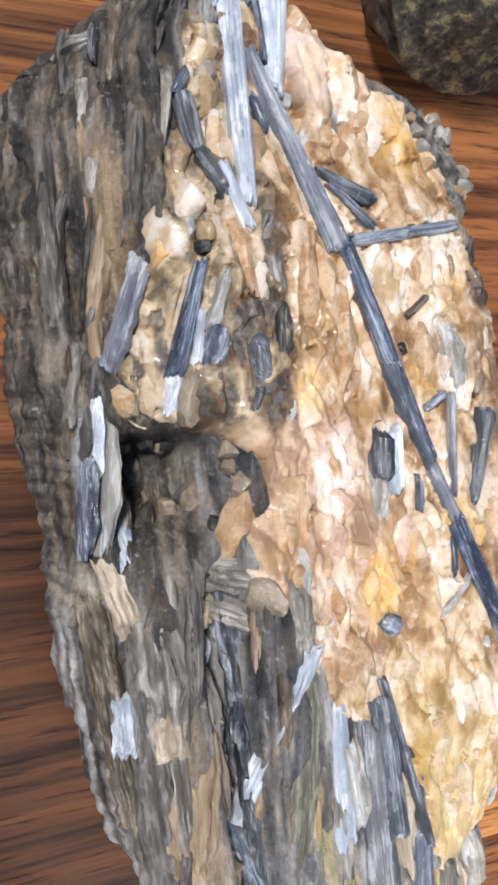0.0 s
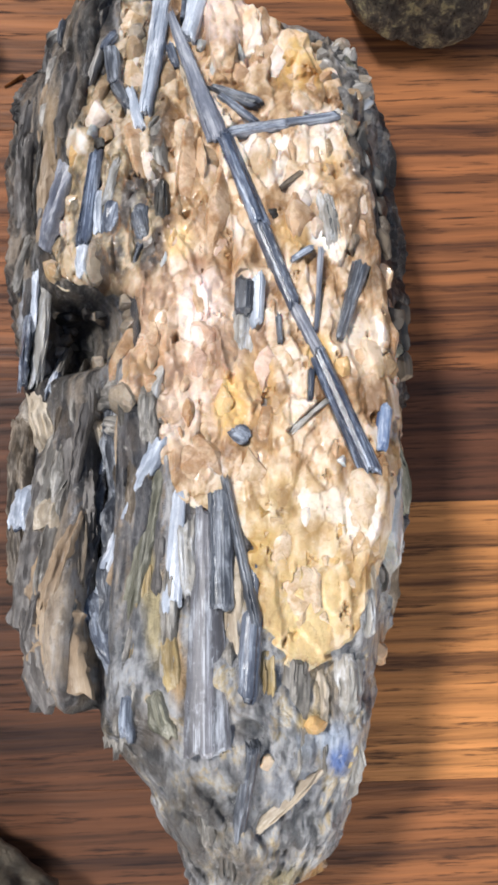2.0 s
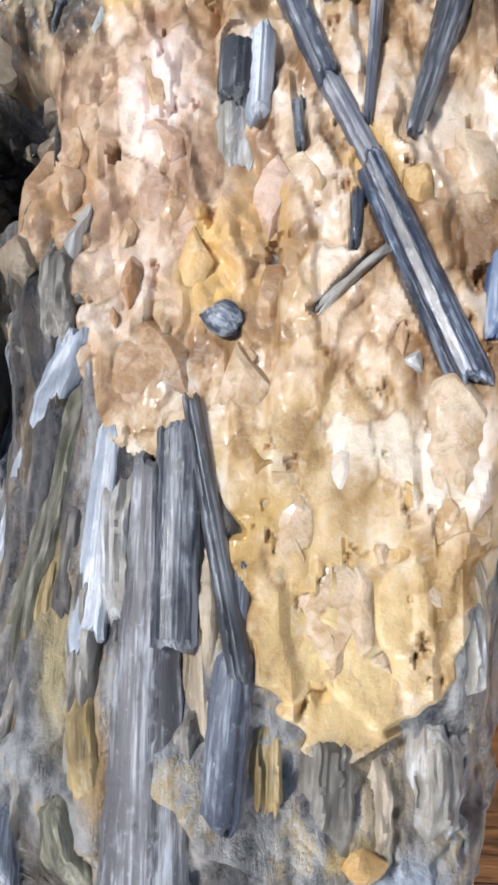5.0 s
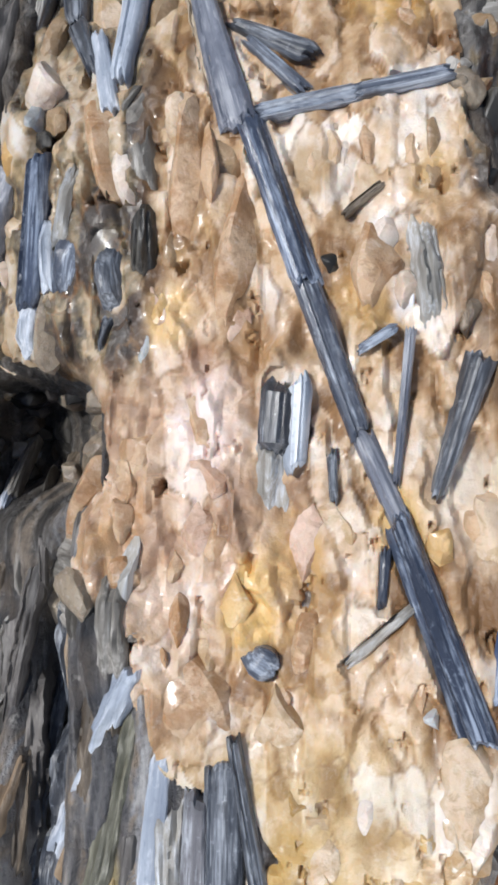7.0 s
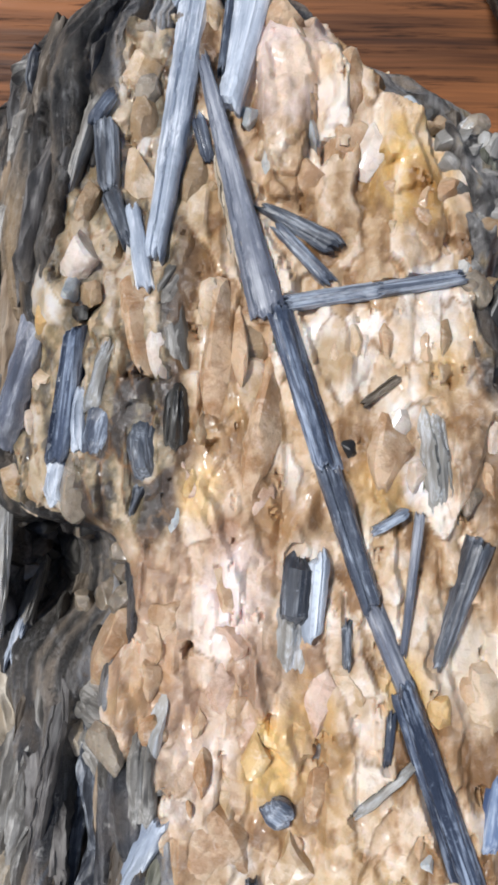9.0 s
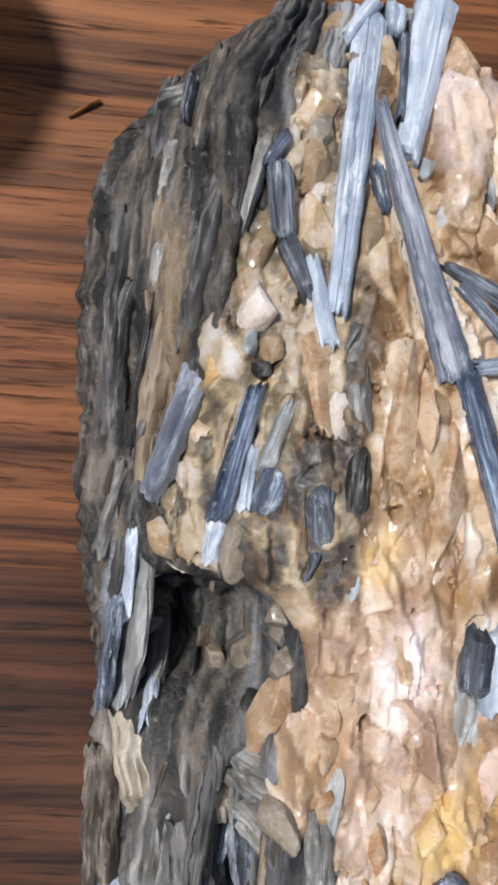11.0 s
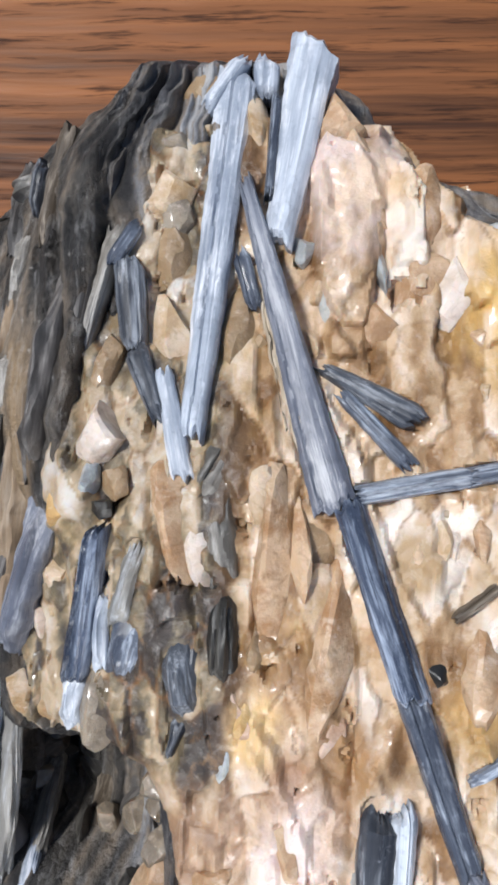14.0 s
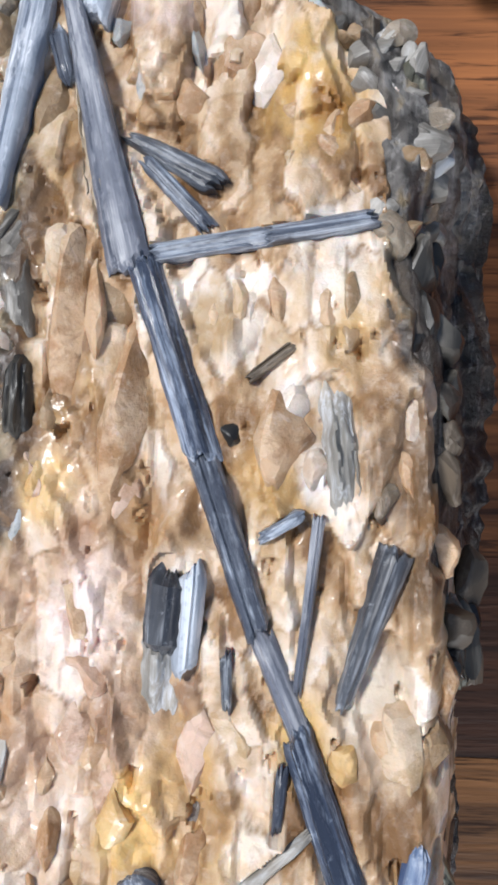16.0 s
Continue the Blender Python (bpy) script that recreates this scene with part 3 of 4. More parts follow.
BLADE_NAMES = {"blue": "kyanite_blade", "steel": "kyanite_blade", "haze": "kyanite_blade", "silver": "silvery_blade", "pale": "pale_blade", "dark": "dark_blade", "black": "dark_blade", "slate": "slate_fibre", "mica": "mica_flake", "brown": "brown_fibre", "moss": "green_grey_fibre", "lilac": "kyanite_blade", "azure": "blue_blade", "tan": "tan_slab", "cream": "cream_slab", "yellow": "yellow_slab", "ochre": "yellow_slab", "white": "silvery_blade"}
BLADE_MATS = dict(MATS, tan=BLADE_TAN, cream=BLADE_CREAM, yellow=BLADE_YELLOW, ochre=BLADE_YELLOW, white=MATS["silver"])
LUMP_MATS = MATS
SEATS = []
BLADE_LABELS = {"blue": "dark blue-grey striated blade", "steel": "steel-grey blade", "haze": "hazy grey-blue blade", "silver": "silvery pale blue blade", "dark": "dark slate blade", "tan": "tan flat slab", "azure": "bright blue blade"}
EARTHY = ("slate", "mica", "brown", "tan", "moss", "cream", "yellow", "ochre", "black")


def blade_mesh(length, w0, w1, thick, material, rnd, ragged):
    """A blade along y: a striated top with a ridge, chipped edges, broken ends and a closed underside."""
    across, steps = 15, max(9, min(54, int(length / 0.9)))
    ridge, fall, off = rnd.uniform(-0.4, 0.4), rnd.uniform(0.15, 0.4), rnd.uniform(0, 500)
    facets = [rnd.uniform(-0.16, 0.1) for _ in range(3)]
    split = (rnd.uniform(-0.6, -0.1), rnd.uniform(0.15, 0.7))
    ends = (rnd.uniform(0.4, 1.0), rnd.uniform(0.4, 1.0))
    skew = (rnd.uniform(-0.55, 0.55), rnd.uniform(-0.55, 0.55))
    bow = rnd.uniform(-0.02, 0.02) * length if ragged else 0
    grid = []
    for i in range(steps + 1):
        s = i / steps
        w = w0 + (w1 - w0) * s
        row = []
        for j in range(across + 1):
            c = 2 * j / across - 1
            chip = noise.noise((off, s * length * 0.45, c * 0.6)) + 0.5 * noise.noise((off + 9, s * length * 1.3, c))
            reach = 1 + (0.22 if ragged else 0.07) * chip
            if not ragged and length < 4 * w:
                reach *= 1 - 0.45 * max(0, 1 - min(s, 1 - s) * length / (0.45 * w)) ** 2
            px = c * 0.5 * w * reach + bow * (s - 0.5) ** 2
            brk = noise.noise((off + 30, c * 2.3, s * 0.3)) + 0.6 * noise.noise((off + 40, c * 6, 0))
            y = s * length - length / 2 + brk * min(0.1 * length, 1.3 + ragged) * abs(2 * s - 1) ** 6
            y += c * w * 0.5 * (skew[0] * (1 - s) ** 8 + skew[1] * s ** 8) * min(1, length / (2 * w))
            stri = 0.6 * noise.noise((off + 50, c * w * 1.1, s * length * 0.02)) + 0.4 * noise.noise((off + 60, c * w * 2.6, s * length * 0.05))
            step = facets[(c > split[0] + 0.1 * chip) + (c > split[1] + 0.1 * chip)]
            h = 1 - fall * (abs(c - ridge) / (1 + abs(ridge))) ** 1.4 + (0.14 if ragged else 0.06) * stri + step * (1.5 if ragged else 0.8)
            if ragged:
                h -= 0.45 * abs(c) ** 3 + 0.3 * noise.noise((off + 70, s * length * 0.2, c * w * 0.5))
                h *= min(1, (0.15 + s * 4) * ends[0] + 0.1, (0.15 + (1 - s) * 4) * ends[1] + 0.1)
            else:
                h -= 0.16 * max(0, abs(c) - 0.72) / 0.28
                low = 0.8 if length > 12 else 0.45
                h *= min(1, low + s * length * 0.35, low + (1 - s) * length * 0.35)
            row.append((px, y, (h - 0.5) * thick))
        base = -1.0 * thick
        row = [(row[0][0], row[0][1], base)] + row + [(row[-1][0], row[-1][1], base)]
        grid.append(row)
    grid = [[(x, y, base) for x, y, z in grid[0]]] + grid + [[(x, y, base) for x, y, z in grid[-1]]]
    n, rows = len(grid[0]), len(grid)
    faces = [(i * n + j, i * n + j + 1, (i + 1) * n + j + 1, (i + 1) * n + j) for i in range(rows - 1) for j in range(n - 1)]
    rim = list(range(n)) + [i * n + n - 1 for i in range(1, rows)] + [(rows - 1) * n + j for j in range(n - 2, -1, -1)] + [i * n for i in range(rows - 2, 0, -1)]
    faces.append(tuple(rim[::-1]))
    return mesh_of("blade", [(x / 1000, y / 1000, z / 1000) for row in grid for x, y, z in row], faces, material, 32)


def blade(x0, y0, x1, y1, w0, w1, thick, kind, lift, roll=0.0):
    """A blade on the specimen from (x0, y0) to (x1, y1)."""
    rnd = random.Random(int(x0 * 971 + y0 * 577 + w0 * 31))
    inside = quartz_side((x0 + x1) / 2, (y0 + y1) / 2) > 0
    sink = (2.1 if inside else 1.0 if kind in EARTHY else 2.0) + 0.45 * lift - 0.5 * thick + (0.5 if kind == "blue" else 0)
    if kind not in EARTHY:
        SEATS.append((x0, y0, x1, y1, max(w0, w1) / 2))
    a = Vector((x0, y0, surf(x0, y0) + sink))
    b = Vector((x1, y1, surf(x1, y1) + sink))
    d = (b - a)
    length = d.length * 1.04
    yax = d.normalized()
    nx, ny = (x0 + x1) / 2, (y0 + y1) / 2
    up = Vector((surf(nx - 3, ny) - surf(nx + 3, ny), surf(nx, ny - 3) - surf(nx, ny + 3), 6)).normalized()
    up = (up * 0.5 + Vector((0, 0, 0.5))).normalized()
    xax = yax.cross(up).normalized()
    up = xax.cross(yax)
    turn = Matrix((xax, yax, up)).transposed().to_4x4() @ pose(0, 0, 0, 0, rnd.uniform(-5, 5) + roll, 0)
    ob = new(BLADE_NAMES[kind], blade_mesh(length, w0, w1, thick, BLADE_MATS[kind], rnd, kind in EARTHY or kind == "pale" or (nx < -15 and ny < 62 and kind != "blue")))
    if kind in BLADE_LABELS:
        ob["label"] = BLADE_LABELS[kind]
    return under(ob, specimen, Matrix.Translation((a + b) / 2000) @ turn)


def faceted(rnd, cuts=18, rough=0.09):
    """A unit lump cut by random planes, as broken crystals are."""
    bm = bmesh.new()
    bmesh.ops.create_icosphere(bm, subdivisions=3, radius=1)
    planes = []
    for _ in range(cuts):
        v = Vector((rnd.gauss(0, 1), rnd.gauss(0, 0.8), rnd.gauss(0.25, 1))).normalized()
        planes.append((v, rnd.uniform(0.5, 0.86)))
    off = rnd.uniform(0, 90)
    for v in bm.verts:
        for p, d in planes:
            over = v.co.dot(p) - d
            if over > 0:
                v.co -= p * over
        q = v.co * 1.7 + Vector((off, 0, 0))
        v.co *= 1 + rough * noise.noise(q) + 0.5 * rough * noise.noise(q * 2.7)
    verts = [tuple(v.co) for v in bm.verts]
    faces = [tuple(v.index for v in f.verts) for f in bm.faces]
    bm.free()
    return verts, faces


LUMP_SHAPES = [faceted(random.Random(100 + k)) for k in range(14)]
LUMP_CACHE = {}


def lump_mesh(kind, k):
    if (kind, k) not in LUMP_CACHE:
        vs, fs = LUMP_SHAPES[k]
        LUMP_CACHE[kind, k] = mesh_of("lump", [(x / 1000, y / 1000, z / 1000) for x, y, z in vs], fs, LUMP_MATS[kind], 20)
    return LUMP_CACHE[kind, k]


def lump(x, y, w, l, h, angle, kind, lift, name=""):
    """A crystal grain on the specimen: w wide, l long, h high."""
    rnd = random.Random(int(x * 733 + y * 419 + w * 17))
    z = surf(x, y) + 0.6 + lift * 0.45 - h * 0.42
    ob = new(name or PART_NAMES[kind], lump_mesh(kind, rnd.randrange(14)))
    turn = pose(x / 1000, y / 1000, z / 1000, rnd.uniform(-14, 14), rnd.uniform(-14, 14), angle + rnd.uniform(-6, 6))
    return under(ob, specimen, turn @ Matrix.Diagonal((w / 1.72, l / 1.72, h / 1.5, 1)))


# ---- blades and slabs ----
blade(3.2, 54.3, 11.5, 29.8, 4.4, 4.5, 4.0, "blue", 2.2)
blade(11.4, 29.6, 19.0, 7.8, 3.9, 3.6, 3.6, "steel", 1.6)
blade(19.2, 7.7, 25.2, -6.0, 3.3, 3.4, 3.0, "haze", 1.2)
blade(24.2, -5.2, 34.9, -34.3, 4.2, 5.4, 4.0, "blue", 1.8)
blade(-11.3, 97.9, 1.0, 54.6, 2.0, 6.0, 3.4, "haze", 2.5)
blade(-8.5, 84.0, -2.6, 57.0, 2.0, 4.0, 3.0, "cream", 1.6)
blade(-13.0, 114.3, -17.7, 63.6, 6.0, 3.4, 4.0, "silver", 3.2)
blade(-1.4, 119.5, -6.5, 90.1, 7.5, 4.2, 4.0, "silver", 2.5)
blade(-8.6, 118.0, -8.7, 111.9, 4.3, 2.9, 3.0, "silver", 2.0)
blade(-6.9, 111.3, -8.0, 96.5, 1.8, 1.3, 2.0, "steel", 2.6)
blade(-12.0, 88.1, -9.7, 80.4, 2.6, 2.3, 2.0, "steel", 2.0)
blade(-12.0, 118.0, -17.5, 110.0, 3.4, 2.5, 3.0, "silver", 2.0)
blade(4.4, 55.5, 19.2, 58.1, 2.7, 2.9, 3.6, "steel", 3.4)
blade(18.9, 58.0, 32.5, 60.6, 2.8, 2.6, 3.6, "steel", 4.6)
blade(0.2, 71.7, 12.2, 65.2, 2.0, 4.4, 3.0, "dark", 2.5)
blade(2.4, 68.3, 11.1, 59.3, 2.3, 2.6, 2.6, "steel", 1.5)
blade(19.1, 19.6, 24.4, 22.9, 1.4, 1.7, 1.6, "steel", 2.0)
blade(26.3, 21.9, 24.1, 0.9, 1.6, 1.1, 1.8, "haze", 2.0)
blade(28.2, 38.7, 30.3, 21.7, 4.4, 5.1, 4.0, "pale", 2.2)
blade(36.1, 18.1, 29.8, -0.8, 4.8, 2.2, 3.4, "dark", 2.0)
blade(6.6, 6.4, 6.3, -3.3, 5.0, 4.7, 3.4, "pale", 1.6)
blade(7.4, 15.0, 6.6, 4.5, 5.2, 4.6, 4.6, "dark", 3.4)
blade(10.4, 15.3, 9.6, 2.5, 4.0, 3.4, 4.6, "silver", 4.2)
blade(15.0, 5.1, 15.3, -1.8, 1.5, 1.3, 2.0, "dark", 2.0)
blade(23.3, 44.6, 17.2, 40.1, 1.9, 1.3, 1.8, "brown", 1.5)
blade(26.2, -16.5, 17.1, -24.4, 1.4, 1.9, 1.8, "pale", 1.5)
blade(22.6, -8.9, 21.9, -16.5, 1.6, 1.3, 1.6, "steel", 1.4)
blade(3.2, -23.5, 6.9, -25.8, 4.1, 4.9, 2.0, "steel", 1.0)
blade(-27.8, 87.2, -26.3, 74.6, 4.4, 3.8, 3.0, "dark", 2.5)
blade(-26.3, 74.6, -22.3, 65.0, 3.8, 2.0, 2.8, "dark", 2.0)
blade(-26.5, 92.2, -29.9, 86.5, 2.0, 2.3, 2.0, "steel", 3.0)
blade(-22.0, 71.0, -18.8, 57.5, 2.5, 3.1, 2.4, "silver", 2.0)
blade(-30.2, 50.1, -34.3, 28.6, 2.7, 4.4, 3.6, "blue", 3.0)
blade(-33.8, 29.7, -35.5, 20.6, 4.3, 2.6, 3.0, "silver", 2.4)
blade(-24.8, 48.3, -28.1, 36.7, 2.4, 3.2, 2.6, "pale", 3.0)
blade(-12.5, 61.6, -16.4, 55.6, 5.1, 4.3, 2.4, "mica", 2.5)
blade(-14.6, 58.4, -13.0, 43.7, 6.1, 3.2, 2.8, "mica", 2.2)
blade(-19.2, 36.8, -17.9, 26.1, 5.5, 5.0, 4.0, "dark", 2.2)
blade(-13.0, 43.5, -13.5, 29.9, 3.9, 4.7, 3.4, "black", 1.6)
blade(-18.6, 25.5, -20.2, 20.5, 2.5, 1.0, 2.0, "dark", 1.0)
blade(-39.4, 52.4, -46.1, 29.2, 4.9, 4.8, 4.0, "haze", 3.0)
blade(-25.7, 38.2, -28.0, 29.5, 5.1, 5.8, 2.4, "steel", 1.0)
blade(-29.8, 41.0, -30.6, 30.7, 1.9, 2.2, 2.0, "white", 3.0)
blade(-32.5, 106.4, -42.6, 49.3, 7.8, 7.0, 8.0, "slate", 4.0)
blade(-27.4, 115.1, -34.1, 91.8, 8.9, 8.9, 8.0, "slate", 3.5)
blade(-37.3, 84.5, -41.2, 56.2, 4.5, 4.5, 6.0, "slate", 5.0)
blade(-42.1, 78.8, -48.8, 35.7, 7.2, 4.5, 4.0, "tan", 2.0)
blade(-48.1, 80.6, -47.8, 58.0, 2.8, 1.8, 3.0, "tan", 2.0)
blade(-45.3, 77.2, -49.8, 38.0, 2.1, 2.4, 3.4, "black", 2.4)
blade(-54.0, 79.2, -54.4, 39.0, 5.1, 5.1, 5.0, "slate", 1.5)
blade(-47.6, 23.9, -49.2, 5.5, 2.4, 2.9, 4.0, "silver", 1.6)
blade(-44.5, 19.8, -46.9, -6.6, 2.9, 3.3, 4.0, "pale", 1.0)
blade(-50.1, 13.4, -51.4, -7.0, 2.5, 2.5, 4.0, "steel", 0.6)
blade(-42.1, 8.8, -42.6, -5.2, 3.0, 3.5, 4.0, "mica", 1.2)
blade(-42.8, 4.6, -43.8, -8.3, 2.5, 3.0, 4.0, "silver", 1.0)
blade(-41.9, 102.2, -50.1, 98.7, 5.7, 4.9, 5.0, "mica", 2.0)
blade(-48.5, -9.1, -44.4, -23.6, 5.6, 6.4, 4.0, "cream", 1.5)
blade(-44.3, -22.3, -45.3, -65.0, 7.7, 9.7, 5.0, "slate", 1.5)
blade(-40.7, -17.1, -42.5, -51.1, 8.3, 9.1, 5.0, "mica", 1.0)
blade(-34.3, -23.5, -32.3, -59.9, 8.1, 6.7, 5.0, "slate", 1.5)
blade(-40.7, -50.8, -36.1, -79.6, 9.1, 14.3, 4.0, "tan", 2.0)
blade(-43.7, -62.1, -39.3, -83.4, 7.6, 8.9, 5.0, "slate", 1.0)
blade(-52.1, -15.2, -48.4, -57.6, 6.4, 6.9, 5.0, "brown", 0.5)
blade(-39.3, 0.7, -41.0, -22.5, 10.7, 10.7, 4.0, "brown", 0.5)
blade(-52.5, 40.3, -51.6, 14.2, 6.2, 6.2, 5.0, "brown", 0.6)
blade(-40.1, -37.6, -41.3, -44.8, 7.5, 6.7, 3.0, "cream", 2.0)
blade(-48.3, -33.8, -49.0, -44.5, 5.4, 5.4, 3.0, "silver", 1.2)
blade(-25.3, 0.3, -25.7, -41.9, 7.3, 8.5, 6.0, "dark", 3.5)
blade(-26.0, -34.9, -26.2, -75.3, 6.5, 6.0, 5.0, "dark", 2.0)
blade(-15.3, -26.5, -30.9, -65.7, 4.2, 5.4, 4.0, "silver", 4.5)
blade(-29.6, -27.8, -31.9, -60.7, 3.5, 4.9, 4.0, "dark", 1.5)
blade(-13.8, -30.1, -21.1, -72.0, 3.7, 6.0, 4.0, "moss", 1.0)
blade(-16.1, -47.3, -19.4, -78.8, 4.8, 5.3, 4.0, "yellow", 0.6)
blade(-31.5, -60.6, -23.9, -78.7, 7.6, 4.5, 4.0, "steel", 1.0)
blade(-11.4, -46.4, -12.0, -83.1, 4.3, 5.5, 4.0, "mica", 1.2)
blade(-8.3, -42.9, -7.6, -62.2, 5.0, 5.3, 4.0, "pale", 2.0)
blade(-3.2, -43.4, -3.7, -93.3, 4.7, 10.4, 5.0, "lilac", 3.4)
blade(-0.1, -38.6, 0.1, -63.7, 5.5, 5.2, 4.0, "dark", 3.6)
blade(1.2, -35.4, 7.4, -67.2, 1.9, 3.1, 3.4, "dark", 3.6)
blade(2.8, -48.5, 2.2, -70.9, 3.3, 5.1, 3.0, "cream", 2.0)
blade(1.5, -70.9, 2.0, -83.7, 5.8, 5.6, 4.0, "mica", 1.6)
blade(6.8, -64.9, 5.0, -83.8, 5.0, 5.2, 3.6, "steel", 1.4)
blade(10.0, -71.6, 9.3, -84.4, 4.0, 4.4, 3.0, "yellow", 0.8)
blade(-15.3, -81.0, -12.8, -90.5, 4.9, 5.4, 4.0, "moss", 0.8)
blade(-11.9, -68.9, -10.7, -82.1, 4.1, 4.1, 3.0, "ochre", 1.6)
blade(-30.8, -11.7, -17.3, -13.6, 8.2, 6.8, 4.0, "mica", 2.5)
blade(-30.5, -18.4, -16.6, -23.3, 6.0, 6.8, 4.0, "mica", 2.0)
blade(-30.0, -25.2, -31.0, -18.5, 5.4, 4.6, 3.0, "cream", 2.0)
blade(-16.1, -13.5, -16.5, -25.9, 4.3, 5.1, 3.0, "mica", 2.2)
blade(30.1, -94.1, 28.1, -104.1, 3.1, 3.1, 3.0, "yellow", 1.0)
blade(6.9, -115.3, 23.1, -100.4, 2.9, 3.8, 3.0, "cream", 1.4)
blade(6.1, -93.7, 2.5, -115.7, 3.7, 3.2, 4.0, "dark", 0.2)
blade(15.6, -92.5, 14.5, -108.2, 6.3, 4.2, 4.0, "mica", 0.6)
blade(16.7, -75.0, 15.7, -88.5, 6.6, 7.0, 3.0, "mica", 0.8)
blade(22.2, -79.3, 21.9, -90.9, 3.9, 4.3, 3.0, "cream", 0.6)
blade(29.6, -76.4, 28.5, -90.1, 6.9, 7.6, 4.0, "pale", 0.6)
blade(34.8, -57.9, 34.1, -74.3, 5.2, 6.0, 4.0, "pale", 0.6)
blade(40.1, -18.3, 38.2, -29.0, 3.1, 2.8, 2.0, "azure", 1.5)
blade(31.9, -96.0, 30.2, -115.6, 4.9, 3.7, 4.0, "pale", 0.6)
blade(39.2, -54.7, 40.3, -63.1, 1.8, 2.3, 3.0, "black", 1.0)
blade(43.9, -36.6, 43.3, -61.4, 6.4, 6.4, 5.0, "pale", 0.5)

# ---- the quartz round them ----
vs, fs, tint = quartz_mass()
me = mesh_of("quartz_mass", vs.tolist(), fs, QUARTZ_MASS, 24)
tinted(me, tint)
me.update()
bm = bmesh.new()
bm.from_mesh(me)
bmesh.ops.delete(bm, geom=[v for v in bm.verts if not v.link_faces], context="VERTS")
bm.to_mesh(me)
bm.free()
under(new("quartz_mass", me), specimen)["label"] = "peach and cream crystalline quartz mass"

# ---- large grains ----
lump(-22.7, 95.9, 8.2, 9.2, 9.0, 0, "cream", 2.0)
lump(-17.5, 111.8, 9.8, 9.0, 8.0, 0, "tan", 1.0)
lump(-22.2, 104.1, 7.1, 6.3, 8.0, 10, "smoke", 2.0)
lump(1.6, 105.2, 8.7, 13.4, 10.0, -5, "peach", 3.0)
lump(-9.6, 104.8, 4.8, 11.9, 7.0, 0, "cream", 2.0)
lump(4.7, 94.1, 14.9, 9.4, 11.0, 10, "peach", 2.0)
lump(-30.9, 61.7, 7.1, 10.7, 10.0, -5, "white", 4.0)
lump(-30.4, 71.4, 6.7, 9.7, 9.0, -10, "tan", 2.0)
lump(-19.8, 51.4, 8.1, 16.2, 11.0, 5, "peach", 3.5)
lump(-22.0, 86.6, 7.8, 10.1, 8.0, 0, "tan", 1.0)
lump(-21.2, 74.8, 6.8, 14.3, 9.0, 5, "cream", 2.5)
lump(-12.8, 72.2, 7.6, 19.6, 9.0, 0, "tan", 1.0)
lump(-6.0, 44.7, 9.2, 27.0, 12.0, 4, "peach", 2.5)
lump(0.4, 33.8, 9.2, 23.4, 12.0, -8, "peach", 2.5)
lump(-3.6, 47.5, 7.0, 17.0, 10.0, -6, "peach", 4.5)
lump(-43.2, 23.0, 6.7, 6.7, 9.0, 20, "cream", 4.0)
lump(-30.4, 24.4, 7.5, 12.7, 10.0, -10, "smoke", 2.5)
lump(-22.1, 23.2, 5.4, 5.8, 8.0, 0, "peach", 1.5)
lump(-36.4, 52.2, 4.4, 5.8, 7.0, 0, "yellow", 3.0)
lump(-37.9, 41.6, 6.2, 10.0, 8.0, -12, "cream", 2.5)
lump(-40.1, 34.2, 3.9, 4.7, 7.0, 0, "white", 3.5)
lump(-3.0, 88.1, 5.0, 4.7, 6.0, 0, "ice", 2.0)
lump(1.6, 81.3, 6.1, 10.0, 7.0, -15, "ice", 2.5)
lump(7.7, 86.3, 3.4, 8.5, 5.0, 8, "ice", 2.0)
lump(-29.4, 53.0, 3.2, 3.2, 5.0, 0, "black", 3.5)
lump(-31.7, 56.4, 3.3, 5.0, 5.0, -20, "ice", 3.0)
lump(23.5, 78.9, 8.7, 9.5, 5.0, 0, "yellow", 0.0)
lump(14.0, 83.5, 11.8, 11.8, 9.0, 0, "peach", 1.5)
lump(7.2, 76.8, 7.0, 8.5, 8.0, 0, "peach", 2.5)
lump(25.1, 88.4, 6.3, 8.6, 8.0, 0, "ice", 2.0)
lump(30.9, 75.0, 6.9, 12.2, 9.0, -30, "peach", 2.0)
lump(26.9, 67.7, 8.9, 9.6, 9.0, 0, "peach", 2.0)
lump(14.8, 32.0, 4.4, 4.1, 6.0, 20, "black", 2.5)
lump(21.1, 31.7, 9.2, 13.4, 10.0, -5, "peach", 2.5)
lump(25.7, 28.4, 4.2, 5.6, 6.0, 0, "white", 3.0)
lump(15.3, 50.0, 4.3, 9.3, 8.0, 0, "cream", 2.5)
lump(20.7, 50.7, 4.3, 8.6, 7.0, 0, "peach", 2.0)
lump(26.4, 47.9, 4.3, 7.8, 8.0, 0, "peach", 2.5)
lump(30.3, 48.6, 3.3, 10.7, 8.0, 0, "tan", 2.0)
lump(37.0, 43.9, 6.8, 6.0, 8.0, 0, "black", 1.0)
lump(42.0, 45.5, 7.0, 8.0, 7.0, 0, "black", 1.0)
lump(40.2, 56.3, 4.9, 8.2, 8.0, 0, "ochre", 1.0)
lump(34.6, 24.6, 4.3, 6.4, 7.0, 0, "smoke", 2.0)
lump(28.3, -31.6, 4.1, 4.2, 5.0, 0, "ice", 3.0)
lump(-5.1, -33.5, 16.2, 19.4, 11.0, 5, "peach", 3.0)
